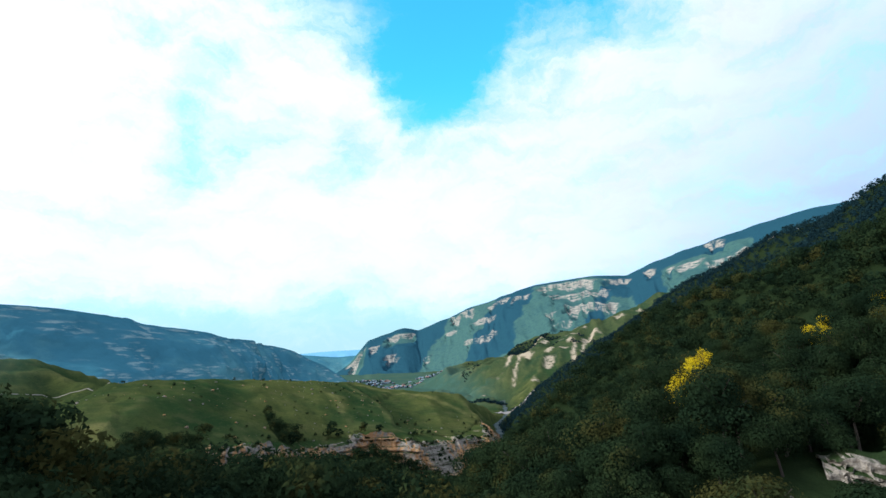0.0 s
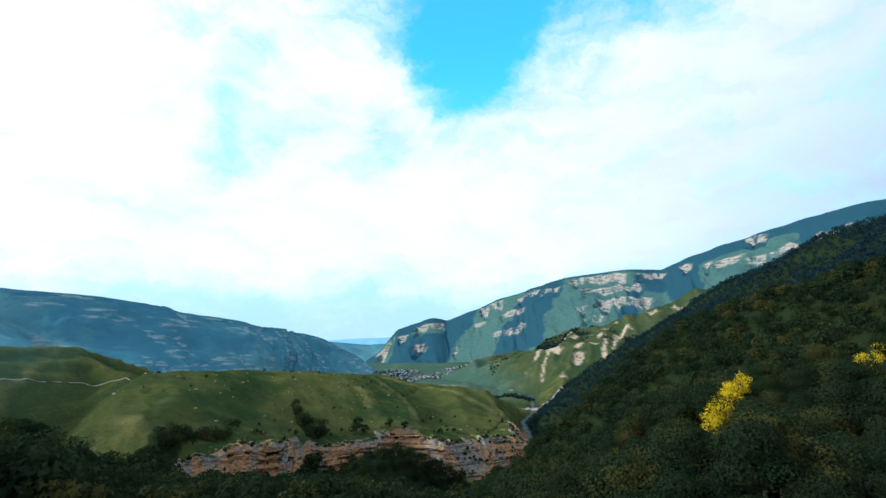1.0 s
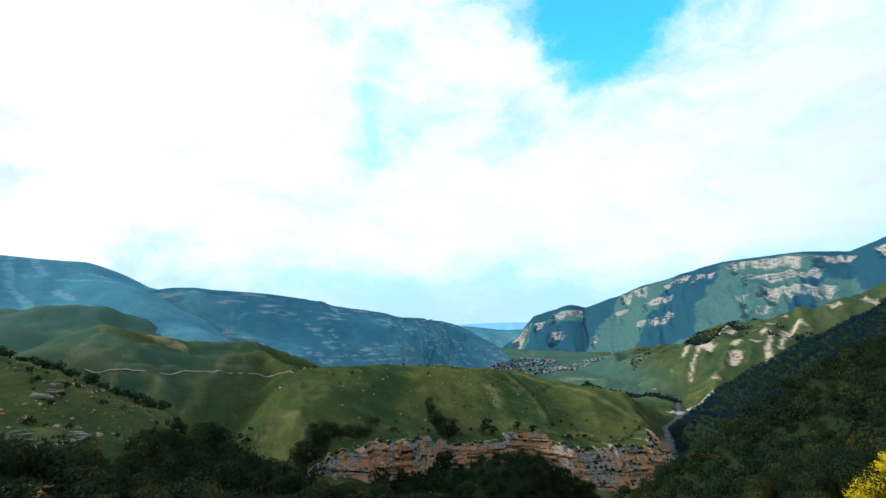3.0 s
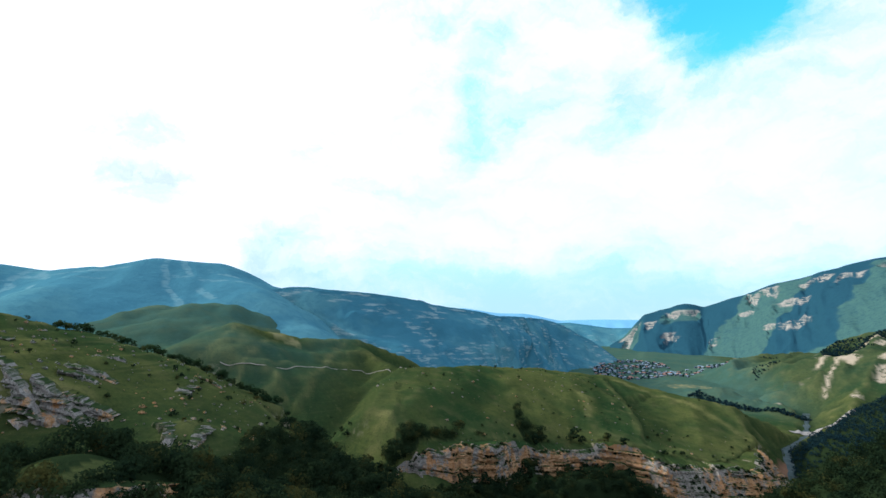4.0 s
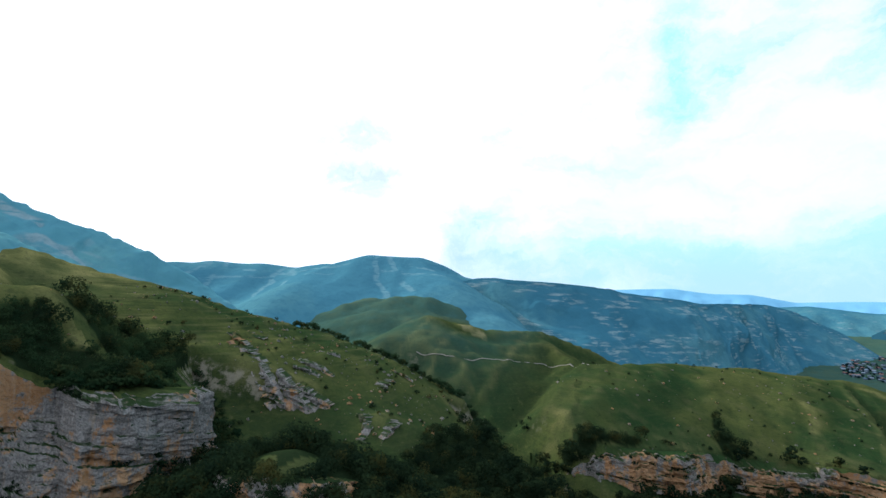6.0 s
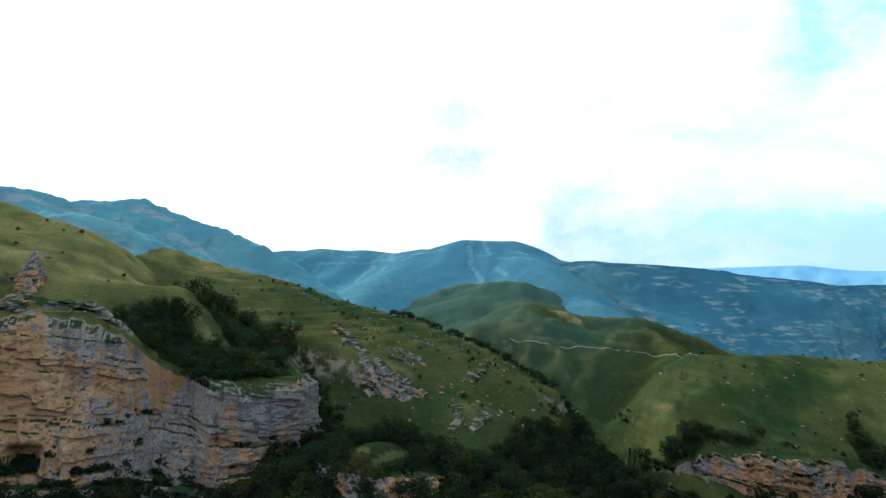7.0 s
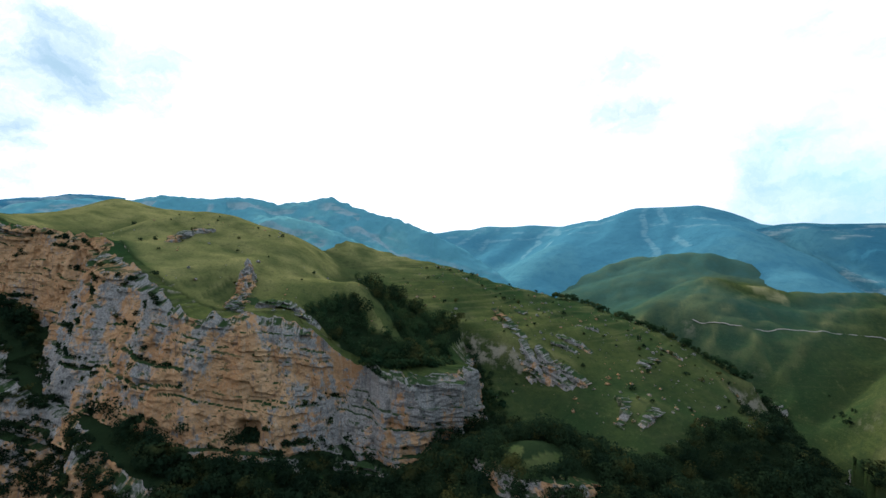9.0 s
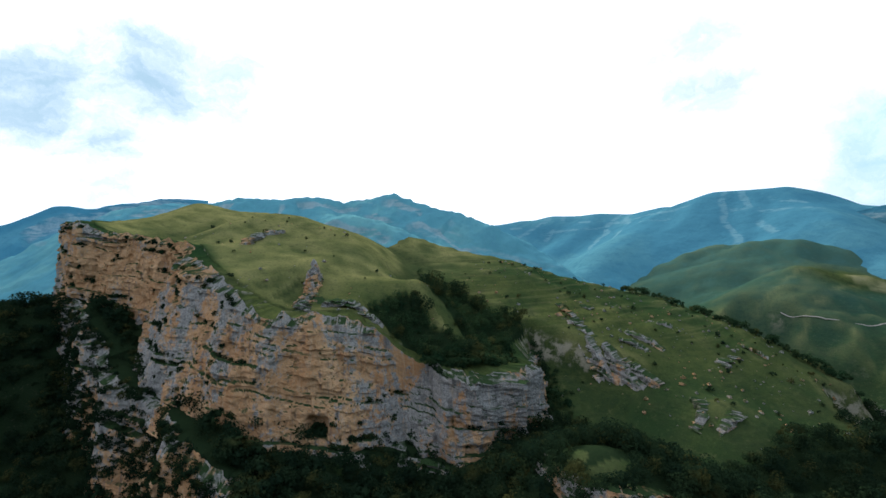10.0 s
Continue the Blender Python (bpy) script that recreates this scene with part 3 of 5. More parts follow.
WOODS = [
    # shelf, forest ridge and gorge sides
    [(-60, 60), (-118, 48), (-150, 60), (-172, 62), (-204, 78), (-186, 90), (-160, 106), (-150, 126), (-156, 158), (-164, 186), (-184, 226), (-228, 272), (-205, 282), (-160, 256), (-120, 300), (-96, 350), (-60, 400), (-20, 400), (15, 372), (40, 380), (98, 455), (120, 520), (140, 420), (200, 100), (160, 0), (60, 20)],
    # under the great cliff
    [(-150, 0), (-154, 40), (-180, 66), (-150, 62), (-118, 48), (-60, 20), (-40, -60), (-120, -150), (-230, -260), (-300, -240), (-255, -170), (-228, -128), (-200, -94), (-176, -66), (-152, -40)],
    # on the terrace under the great cliff
    [(-232, -112), (-214, -86), (-198, -70), (-192, -80), (-212, -108), (-236, -140), (-256, -168), (-262, -160)],
    [(-184, -52), (-176, -36), (-170, -20), (-160, -24), (-168, -46), (-178, -62)],
    # on the top meadow's brow
    [(-208, -6), (-217, -5), (-230, 10), (-226, 17), (-215, 23), (-211, 42), (-196, 46), (-186, 36), (-185, 24), (-198, 14), (-201, 3)],
    [(-330, 24), (-300, 46), (-268, 60), (-248, 84), (-224, 80), (-206, 64), (-190, 52), (-185, 44), (-208, 47), (-222, 44), (-230, 37), (-262, 34), (-300, 30)],
    # shrubs in the meadow hill's gully and over the ledges
    [(-118, 425), (-108, 418), (-84, 388), (-92, 384), (-100, 392), (-110, 408)],
    [(-166, 290), (-158, 300), (-142, 338), (-138, 324), (-150, 296), (-158, 280)],
]
GLADES = [(40, 143, 5), (45, 146, 5.5), (50, 148, 5.5), (55, 151, 5.5), (59, 153, 5), (63, 156, 4), (36, 136, 3.5), (43, 139, 4), (82, 136, 5), (86, 136, 4), (88, 119, 5), (29, 84, 8), (35, 81, 8), (25, 79, 7), (41, 80, 6), (11, 82, 7), (15, 80, 6), (6, 79, 6), (16, 87, 5), (54, 340, 9), (47, 330, 8), (40, 318, 7), (-122, 70, 11), (58, 455, 22), (84, 500, 20), (-176, 112, 7), (-196, 140, 8)]


def woods(x, y):
    x, y = np.asarray(x, float), np.asarray(y, float)
    jx, jy = x + 7 * rough(x / 18, y / 18, 2, 91), y + 7 * rough(x / 18, y / 18, 2, 93)
    w = np.zeros(np.shape(x), bool)
    for corners in WOODS:
        w |= inside(jx, jy, corners)
    for gx, gy, r in GLADES:
        w &= np.hypot(x - gx, y - gy) > r
    return w


def ridge_wood(x, y):
    return inside(x, y, [(70, 345), (95, 470), (124, 640), (222, 770), (262, 800), (340, 720), (400, 500), (420, 150), (300, 40), (200, 60), (150, 200), (110, 300)]) & (rough(x / 45, y / 45, 3, 103) > -1.1)


def canyon_wood(x, y):
    return inside(x, y, [(-62, 66), (-150, 10), (-152, -30), (-250, -190), (-420, -330), (-300, -460), (-60, -240), (120, -160), (300, -120), (200, 60), (60, 60)]) & ~woods(x, y)


# pale crests, parched turf with sunlight painted in: line on plan, half width
DRY_LIT_LINES = [([(-352, -80), (-340, -60), (-334, -45), (-325, -28), (-316, -14)], 5.0), ([(-222, -36), (-240, -40), (-256, -34), (-270, -22), (-290, -14), (-312, -12)], 4.0), ([(-206, -60), (-232, -66), (-258, -66), (-276, -60)], 4.0),
             ([(-250, -45), (-262, -48), (-280, -42), (-300, -38), (-318, -34)], 3.5), ([(-66, 677), (-30, 660), (10, 640), (50, 600), (80, 560)], 6.0), ([(-60, 475), (-66, 500), (-76, 525)], 5.0),
             ([(-372, 361), (-357, 316), (-346, 282)], 4.0), ([(-351, 397), (-334, 343), (-310, 295)], 4.0), ([(-319, 463), (-292, 395), (-263, 328)], 4.0), ([(-400, 110), (-372, 130), (-345, 150)], 5.0)]


# bare scars on the far hillside: line on plan, half width
SCARS = [([(300, 1062), (286, 1043), (262, 985), (237, 924)], 5), ([(300, 1050), (312, 1036)], 17), ([(372, 1110), (384, 1124)], 12), ([(338, 1000), (352, 1012)], 11), ([(432, 1090), (420, 1070), (406, 1014)], 10), ([(406, 1014), (366, 931), (345, 890)], 7),
         ([(440, 1034), (420, 990), (385, 930)], 6), ([(326, 955), (312, 930), (300, 905)], 14), ([(490, 1085), (470, 1060), (440, 1034)], 13), ([(455, 1062), (440, 1000)], 9), ([(290, 1090), (268, 1060)], 8), ([(262, 870), (250, 850)], 9), ([(180, 925), (172, 912)], 6)]


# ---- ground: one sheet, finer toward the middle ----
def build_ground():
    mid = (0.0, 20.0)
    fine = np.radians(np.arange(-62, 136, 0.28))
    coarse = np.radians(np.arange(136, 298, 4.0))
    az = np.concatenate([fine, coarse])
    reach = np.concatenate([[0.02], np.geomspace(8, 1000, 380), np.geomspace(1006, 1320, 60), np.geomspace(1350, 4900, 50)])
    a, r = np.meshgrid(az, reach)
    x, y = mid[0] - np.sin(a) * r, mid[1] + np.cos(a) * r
    z = land(x, y)
    d, side, _, _ = along(x, y, RIM)
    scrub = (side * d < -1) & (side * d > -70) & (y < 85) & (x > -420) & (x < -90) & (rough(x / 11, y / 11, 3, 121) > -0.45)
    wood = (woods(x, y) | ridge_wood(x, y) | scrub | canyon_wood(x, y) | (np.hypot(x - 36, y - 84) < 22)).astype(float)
    swell = z - 0.25 * (land(x + 8, y) + land(x - 8, y) + land(x, y + 8) + land(x, y - 8))
    # crests and high pasture lightened, standing in for sunlight and haze
    dry_lit = np.maximum((0.55 - 0.25 * step(y, 250, 290)) * step(swell, 0.35, 1.7) * (np.hypot(x, y) < 1500), 0.8 * step(x, -335, -400) * step(z, -20, 15) * step(y, 170, 90))
    # top meadow: yellower turf, and a lift for light it lacks
    dry_lit = np.maximum(dry_lit, 0.65 * step(z + 6 * rough(x / 25, y / 25, 3, 149), -2, 20) * step(x, -190, -215) * step(y, 110, 60) * (np.hypot(x, y) < 600))
    # crest lines lightened as if the sun caught them
    for worn, wide in DRY_LIT_LINES:
        dry_lit = np.maximum(dry_lit, 0.45 * step(along(x + 2 * rough(x / 9, y / 9, 2, 141), y + 2 * rough(x / 9, y / 9, 2, 143), worn)[0], wide, 0.3 * wide))
    broad = z - 0.25 * (land(x + 26, y) + land(x - 26, y) + land(x, y + 26) + land(x, y - 26))
    dry_lit = np.maximum(dry_lit, 0.12 * step(broad, 0.8, 4.5) * (np.hypot(x, y) < 900))
    # hollows darkened in colour, as shade would
    lush_shaded = np.maximum(step(-swell, 0.15, 1.2), step(-broad, 0.4, 4.0)) * (np.hypot(x, y) < 1500)
    # lower rock meadow: scrubby green and painted shade in one
    lush_shaded = np.maximum(lush_shaded, 0.85 * step(z + 8 * rough(x / 30, y / 30, 3, 147), -22, -48) * step(x, -130, -160) * step(y, 60, 90) * step(y, 270, 230))
    lush_shaded = np.maximum(lush_shaded, 0.7 * step(x, 200, 250) * step(y, 860, 940) * step(np.hypot(x, y), 1500, 1350))
    # ravine flank darkened in colour to hold back the sun on it
    lush_shaded = np.maximum(lush_shaded, 0.8 * step(along(x, y, RAVINE)[0] + 8 * rough(x / 25, y / 25, 3, 151), 52, 22))
    knoll = step(np.hypot(x + 122, y - 70), 30, 18)
    dry_lit, lush_shaded = dry_lit * (1 - 0.8 * knoll), np.maximum(lush_shaded, 0.4 * knoll)
    edge = np.minimum(along(x, y, RIM)[0], along(x, y, LEDGES)[0])
    dry_lit = dry_lit * step(edge, 6, 14) * step(along(x, y, RAVINE)[0], 18, 40)
    scar = np.zeros_like(x)
    for line, wide in SCARS:
        ragged = 5 * rough(x / 16, y / 16, 3, 56)
        scar = np.maximum(scar, step(along(x + ragged, y + ragged, line)[0], 0.75 * wide, 0.35 * wide))
    scar = np.maximum(scar, 0.8 * step(rough(x / 22, y / 40, 4, 57), 0.85, 1.05) * step(x, 200, 250) * step(y, 880, 960))
    d, side, _, _ = along(x, y, LEDGES)
    bank = along(x, y, GORGE)[1]
    earth = (side < 0) * (bank > 0) * step(x, 5, 25) * step(y, 415, 435) * step(d + 6 * rough(x / 9, y / 9, 2, 59), 38, 30)
    trod = 0.2 + 0.8 * step(x, -200, -290) * step(y, 240, 190) * step(y, 30, 60)
    # where haze is painted: far dome, road hills and valley end
    far_haze = np.clip(step(x + 0.4 * y, -90, -190) * step(y, 235, 300) * step(np.hypot(x, y), 330, 640) + step(y, 760, 1000) * (0.15 + 0.75 * step(x, 240, 150)), 0, 1) * step(np.hypot(x + 366, y - 396), 20, 60)
    field = ((np.hypot((x - 65) / 40, (y - 1095) / 24) < 1) | (np.hypot((x + 366 - 8) / 34, (y - 396) / 9) < 1)).astype(float)
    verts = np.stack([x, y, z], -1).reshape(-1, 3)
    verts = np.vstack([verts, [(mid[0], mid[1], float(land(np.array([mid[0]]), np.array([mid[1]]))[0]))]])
    wood, field, scar, dry_lit, lush_shaded, earth, far_haze, trod = (np.append(v.ravel(), 0) for v in (wood, field, scar, dry_lit, lush_shaded, earth, far_haze, trod))
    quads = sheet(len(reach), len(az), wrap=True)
    me = mesh_of("ground", verts, quads, GROUND, [("wood", wood), ("field", field), ("scar", scar), ("dry_lit", dry_lit), ("lush_shaded", lush_shaded), ("earth", earth), ("far_haze", far_haze), ("trod", trod)], True)
    return tagged(new("ground", me), "grassy hills, wooded slopes and a deep gorge", "ground", kind="structure")


build_ground()


# ---- far mountains ----
def build_range(name, label, crest, front, depth, drop, bands, seed, mat=MOUNTAIN, spacing=7.0, rows=110, bumps=22.0, stony=1.0, patch=75, creased=1.0, ragged=0.0, slim=1.0, sparse=-0.1, clearings=(), strata=(), beds=0.0):
    """A mountain flank below a crest line: front = the place on plan that it falls toward, depth = its length on plan, drop = its height.
    bands: (part of the way down, height of the rock step) for each cliff band.
    clearings: (from, to along the crest, from, to part of the way down, shift along the crest on the way down) of open slopes in the wood.
    strata: (from, to along the crest, part of the way down, thickness) of single rock beds."""
    crest = np.asarray(crest, float)
    lens = np.concatenate([[0], np.cumsum(np.hypot(*np.diff(crest[:, :2], axis=0).T))])
    s = np.arange(0, lens[-1], spacing)
    cx, cy, cz = (np.interp(s, lens, crest[:, k]) for k in range(3))
    soft = int(11 / spacing)
    if soft:
        cx, cy, cz = (np.convolve(np.pad(c, soft, mode="edge"), np.ones(2 * soft + 1) / (2 * soft + 1), "valid") for c in (cx, cy, cz))
    size = np.hypot(cx - front[0], cy - front[1])
    fx, fy = (front[0] - cx) / size, (front[1] - cy) / size
    v = np.concatenate([np.linspace(-0.5, 0, 14)[:-1], np.linspace(0, 1, rows) ** 1.1])
    ss, vv = np.meshgrid(s, v)
    down = np.abs(vv)
    spur = crease(ss / 160 + 0.3 * rough(ss / 60, vv * 4, 2, seed), vv * 1.3, 3, seed + 3)
    fall = drop * down
    rock = np.zeros_like(ss)
    for k, (at, high) in enumerate(bands):
        here = at + 0.03 * rough(ss / (2.5 * patch), ss * 0, 3, seed + 7 * k) + 0.006 * spur
        on = step(rough(ss / patch, ss * 0 + 3 * k, 3, seed + 11 * k), sparse, sparse + 0.3)
        edge = step(vv, here, here + 0.012)
        fall = fall + on * high * (edge - step(vv, here + 0.02, here + 0.16))
        rock = np.maximum(rock, on * step(vv, here - 0.006, here) * step(vv, here + slim * 0.034, here + slim * 0.018))
    for k, (s0, s1, at, thick) in enumerate(strata):
        here = at + 0.016 * rough(ss / 45, ss * 0, 3, seed + 70 + k)
        ends = 14 * rough(ss * 0 + k, vv * 40, 2, seed + 80)
        on = step(ss, s0 + ends - 8, s0 + ends + 8) * step(ss, s1 + ends + 8, s1 + ends - 8)
        thin = thick * (0.62 + 0.45 * rough(ss / 26, ss * 0, 3, seed + 90 + k))
        fall = fall + on * 0.7 * drop * thick * (step(vv, here, here + 0.012) - step(vv, here + thick, here + thick + 0.12))
        bed = step(vv, here - 0.008, here) * step(vv, here + thin, here + thin - 0.02) * step(rough(ss / 15, vv * 70, 3, seed + 95 + k), -0.75, -0.35)
        rock = np.maximum(rock, on * bed)
    bare = np.zeros_like(ss)
    for s0, s1, v0, v1, shift in clearings:
        fringe = 22 * rough(ss / 40, vv * 12, 3, seed + 66)
        at = ss + fringe - shift * np.maximum(vv, 0)
        bare = np.maximum(bare, step(at, s0 - 10, s0 + 10) * step(at, s1 + 10, s1 - 10) * step(vv + 0.0012 * fringe, v0 - 0.012, v0 + 0.012) * step(vv, v1 + 0.03, v1 - 0.03))
    rock = np.maximum(rock, beds * step(rough(ss / 55, vv * 7, 3, seed + 68), -0.25, 0.35) * step(vv, 0.95, 0.6) * step(vv, 0.0, 0.05))
    cap = 1 - bare if len(clearings) else step(vv, 0.06, 0.02) + 0 * ss
    z = cz[None] - fall + bumps * spur * step(down, 0.02, 0.3) - 0.3 * bumps * step(down, 0.02, 0.3) + 0.4 * creased * bumps * (crease(ss / 48 + 0.35 * rough(ss / 30, vv * 5, 2, seed + 5), vv * 1.6, 3, seed + 4) - 0.4) * step(down, 0.02, 0.2) + 0.05 * bumps * rough(ss / 14, vv * depth / 16, 3, seed + 6) + ragged * rough(ss / 9, vv * depth / 12, 4, seed + 12, 0.65)
    x = cx[None] + fx[None] * depth * vv + 12 * rough(ss / 90, vv * 3, 2, seed + 8)
    y = cy[None] + fy[None] * depth * vv + 12 * rough(ss / 90, vv * 3, 2, seed + 9)
    scree = stony * step(rough(ss / 40, vv * depth / 7 + 0.4 * rough(ss / 60, vv * 3, 2, seed), 3, seed + 31), 0.66, 0.85) * step(vv, 0.05, 0.15)
    me = mesh_of(name, np.stack([x, y, z], -1).reshape(-1, 3), sheet(len(v), len(s)), mat, [("rock", np.maximum(rock, scree * 0.9)), ("cap", cap), ("bare", bare)], True)
    return tagged(new(name, me), label, "mountain", kind="structure")


def build_massif(name, label, ridges, span, reach, mat, seed, gullies, bands=(), wide=46.0, stony=0.3, ragged=0.8, soft=6.0):
    """A mountain mass from ridge lines (line, slope on its left, slope on its right): spurs, gullies running down from the crests, and rock steps
    (metres below the crest, height). span: degrees, reach: metres from the middle."""
    az = np.radians(np.arange(span[0], span[1], 0.13))
    far = np.geomspace(reach[0], reach[1], 250)
    a, r = np.meshgrid(az, far)
    x, y = -np.sin(a) * r, 20 + np.cos(a) * r
    wx, wy = x + 9 * rough(x / 70, y / 70, 3, seed), y + 9 * rough(x / 70, y / 70, 3, seed + 1)
    z, rock = None, np.zeros_like(x)
    for k, (ridge, left, right) in enumerate(ridges):
        d, side, (top,), run = along(wx, wy, ridge)
        fall = (0.5 * (left + right) + 0.5 * (left - right) * side) * (np.sqrt(d * d + soft * soft) - soft)
        cutin = gullies * (0.6 * crease(run / wide + 0.25 * rough(x / 40, y / 40, 2, seed + 5 + k), d / 260, 3, seed + 9 + k) + 0.4 * crease(run / (0.36 * wide), d / 120, 2, seed + 19 + k) - 0.55)
        h = top - fall + cutin * step(d, 3, 70) + ragged * rough(x / 9, y / 9, 4, seed + 31, 0.6)
        for n, (low, high) in enumerate(bands):
            on = step(rough(run / 38, run * 0 + 4 * n, 3, seed + 41 + n), -0.1, 0.25)
            level = low * (1 + 0.12 * rough(run / 60, run * 0, 2, seed + 51 + n))
            h = h - on * high * step(fall, level, level + 1.2) * step(fall, level + 26, level + 10)
            rock = np.maximum(rock, on * step(fall, level - 1, level) * step(fall, level + 4.5, level + 2.5) * (side < 0))
        z = h if z is None else upper(z, h, 3 + 0.6 * soft)
    # weathered round where spurs and folds meet
    for axis in (0, 1):
        half = int(soft / 5)
        padded = np.pad(z, [(half, half) if k == axis else (0, 0) for k in (0, 1)], mode="edge")
        z = sum(np.take(padded, np.arange(n, n + z.shape[axis]), axis) for n in range(2 * half + 1)) / (2 * half + 1)
    scree = stony * step(rough(x / 26, y / 26 + z / 9, 4, seed + 61), 0.7, 0.95)
    me = mesh_of(name, np.stack([x, y, z], -1).reshape(-1, 3), sheet(len(far), len(az)), mat, [("rock", np.maximum(rock, scree)), ("cap", 0 * x)], True)
    return tagged(new(name, me), label, "mountain", kind="structure")


MESA = [(-1060, -40, 60), (-1040, 60, 62), (-980, 180, 60), (-967, 253, 64), (-958, 286, 65), (-945, 328, 75), (-916, 377, 71), (-882, 427, 71), (-846, 454, 67), (-770, 466, 74), (-742, 475, 70), (-716, 478, 81), (-693, 493, 90), (-665, 523, 89), (-632, 554, 88), (-604, 570, 74), (-577, 584, 61), (-558, 590, 54), (-520, 640, 46)]
MESA_SPURS = [[(-775, 466, 66), (-715, 425, 54), (-665, 382, 42), (-630, 330, 30), (-600, 286, 12), (-567, 251, -12)],
              [(-620, 560, 82), (-575, 533, 64), (-525, 512, 52), (-480, 497, 40), (-435, 485, 18), (-398, 477, -4)], [(-900, 400, 70), (-840, 350, 44), (-790, 290, 20), (-740, 220, -6)], [(-965, 270, 64), (-880, 220, 34), (-800, 160, 8)]]
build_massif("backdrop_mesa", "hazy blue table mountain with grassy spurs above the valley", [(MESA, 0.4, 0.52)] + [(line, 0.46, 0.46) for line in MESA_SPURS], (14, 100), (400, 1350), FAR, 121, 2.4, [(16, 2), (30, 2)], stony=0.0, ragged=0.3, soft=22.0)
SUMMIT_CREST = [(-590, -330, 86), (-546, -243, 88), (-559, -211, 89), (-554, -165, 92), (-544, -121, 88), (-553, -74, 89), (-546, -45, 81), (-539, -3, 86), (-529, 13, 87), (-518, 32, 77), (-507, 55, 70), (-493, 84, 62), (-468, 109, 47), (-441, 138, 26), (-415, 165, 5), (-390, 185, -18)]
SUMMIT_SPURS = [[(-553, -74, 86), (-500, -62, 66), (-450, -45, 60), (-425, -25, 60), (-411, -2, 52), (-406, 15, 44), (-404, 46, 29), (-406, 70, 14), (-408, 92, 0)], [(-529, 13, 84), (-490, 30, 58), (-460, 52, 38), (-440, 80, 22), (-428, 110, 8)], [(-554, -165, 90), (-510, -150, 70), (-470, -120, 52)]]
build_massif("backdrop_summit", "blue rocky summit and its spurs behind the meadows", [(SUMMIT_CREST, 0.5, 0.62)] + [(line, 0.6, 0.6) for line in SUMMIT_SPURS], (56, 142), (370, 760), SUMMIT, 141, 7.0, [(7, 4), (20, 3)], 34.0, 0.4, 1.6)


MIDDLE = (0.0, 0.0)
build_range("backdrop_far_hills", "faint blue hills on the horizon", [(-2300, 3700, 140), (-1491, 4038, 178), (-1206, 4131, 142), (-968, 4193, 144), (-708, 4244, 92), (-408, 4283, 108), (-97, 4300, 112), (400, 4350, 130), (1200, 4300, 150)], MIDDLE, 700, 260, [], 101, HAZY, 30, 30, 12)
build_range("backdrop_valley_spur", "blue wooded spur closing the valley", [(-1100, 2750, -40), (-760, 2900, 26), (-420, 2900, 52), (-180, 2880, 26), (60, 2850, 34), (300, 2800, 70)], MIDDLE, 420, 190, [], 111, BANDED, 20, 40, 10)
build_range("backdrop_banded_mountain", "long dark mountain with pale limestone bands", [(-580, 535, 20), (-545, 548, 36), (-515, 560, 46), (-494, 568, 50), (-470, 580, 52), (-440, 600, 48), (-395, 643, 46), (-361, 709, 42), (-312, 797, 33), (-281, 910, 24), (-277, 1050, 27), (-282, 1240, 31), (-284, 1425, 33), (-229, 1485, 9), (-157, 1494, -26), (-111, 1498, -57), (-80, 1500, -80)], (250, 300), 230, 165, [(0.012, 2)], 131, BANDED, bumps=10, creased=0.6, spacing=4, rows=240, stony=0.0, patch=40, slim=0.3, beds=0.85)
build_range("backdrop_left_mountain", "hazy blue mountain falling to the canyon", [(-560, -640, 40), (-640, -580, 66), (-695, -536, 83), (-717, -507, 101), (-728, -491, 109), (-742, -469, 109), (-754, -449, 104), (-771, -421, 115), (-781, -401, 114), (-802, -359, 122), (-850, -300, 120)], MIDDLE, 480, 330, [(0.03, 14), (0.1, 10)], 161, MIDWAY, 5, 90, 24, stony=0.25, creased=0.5)
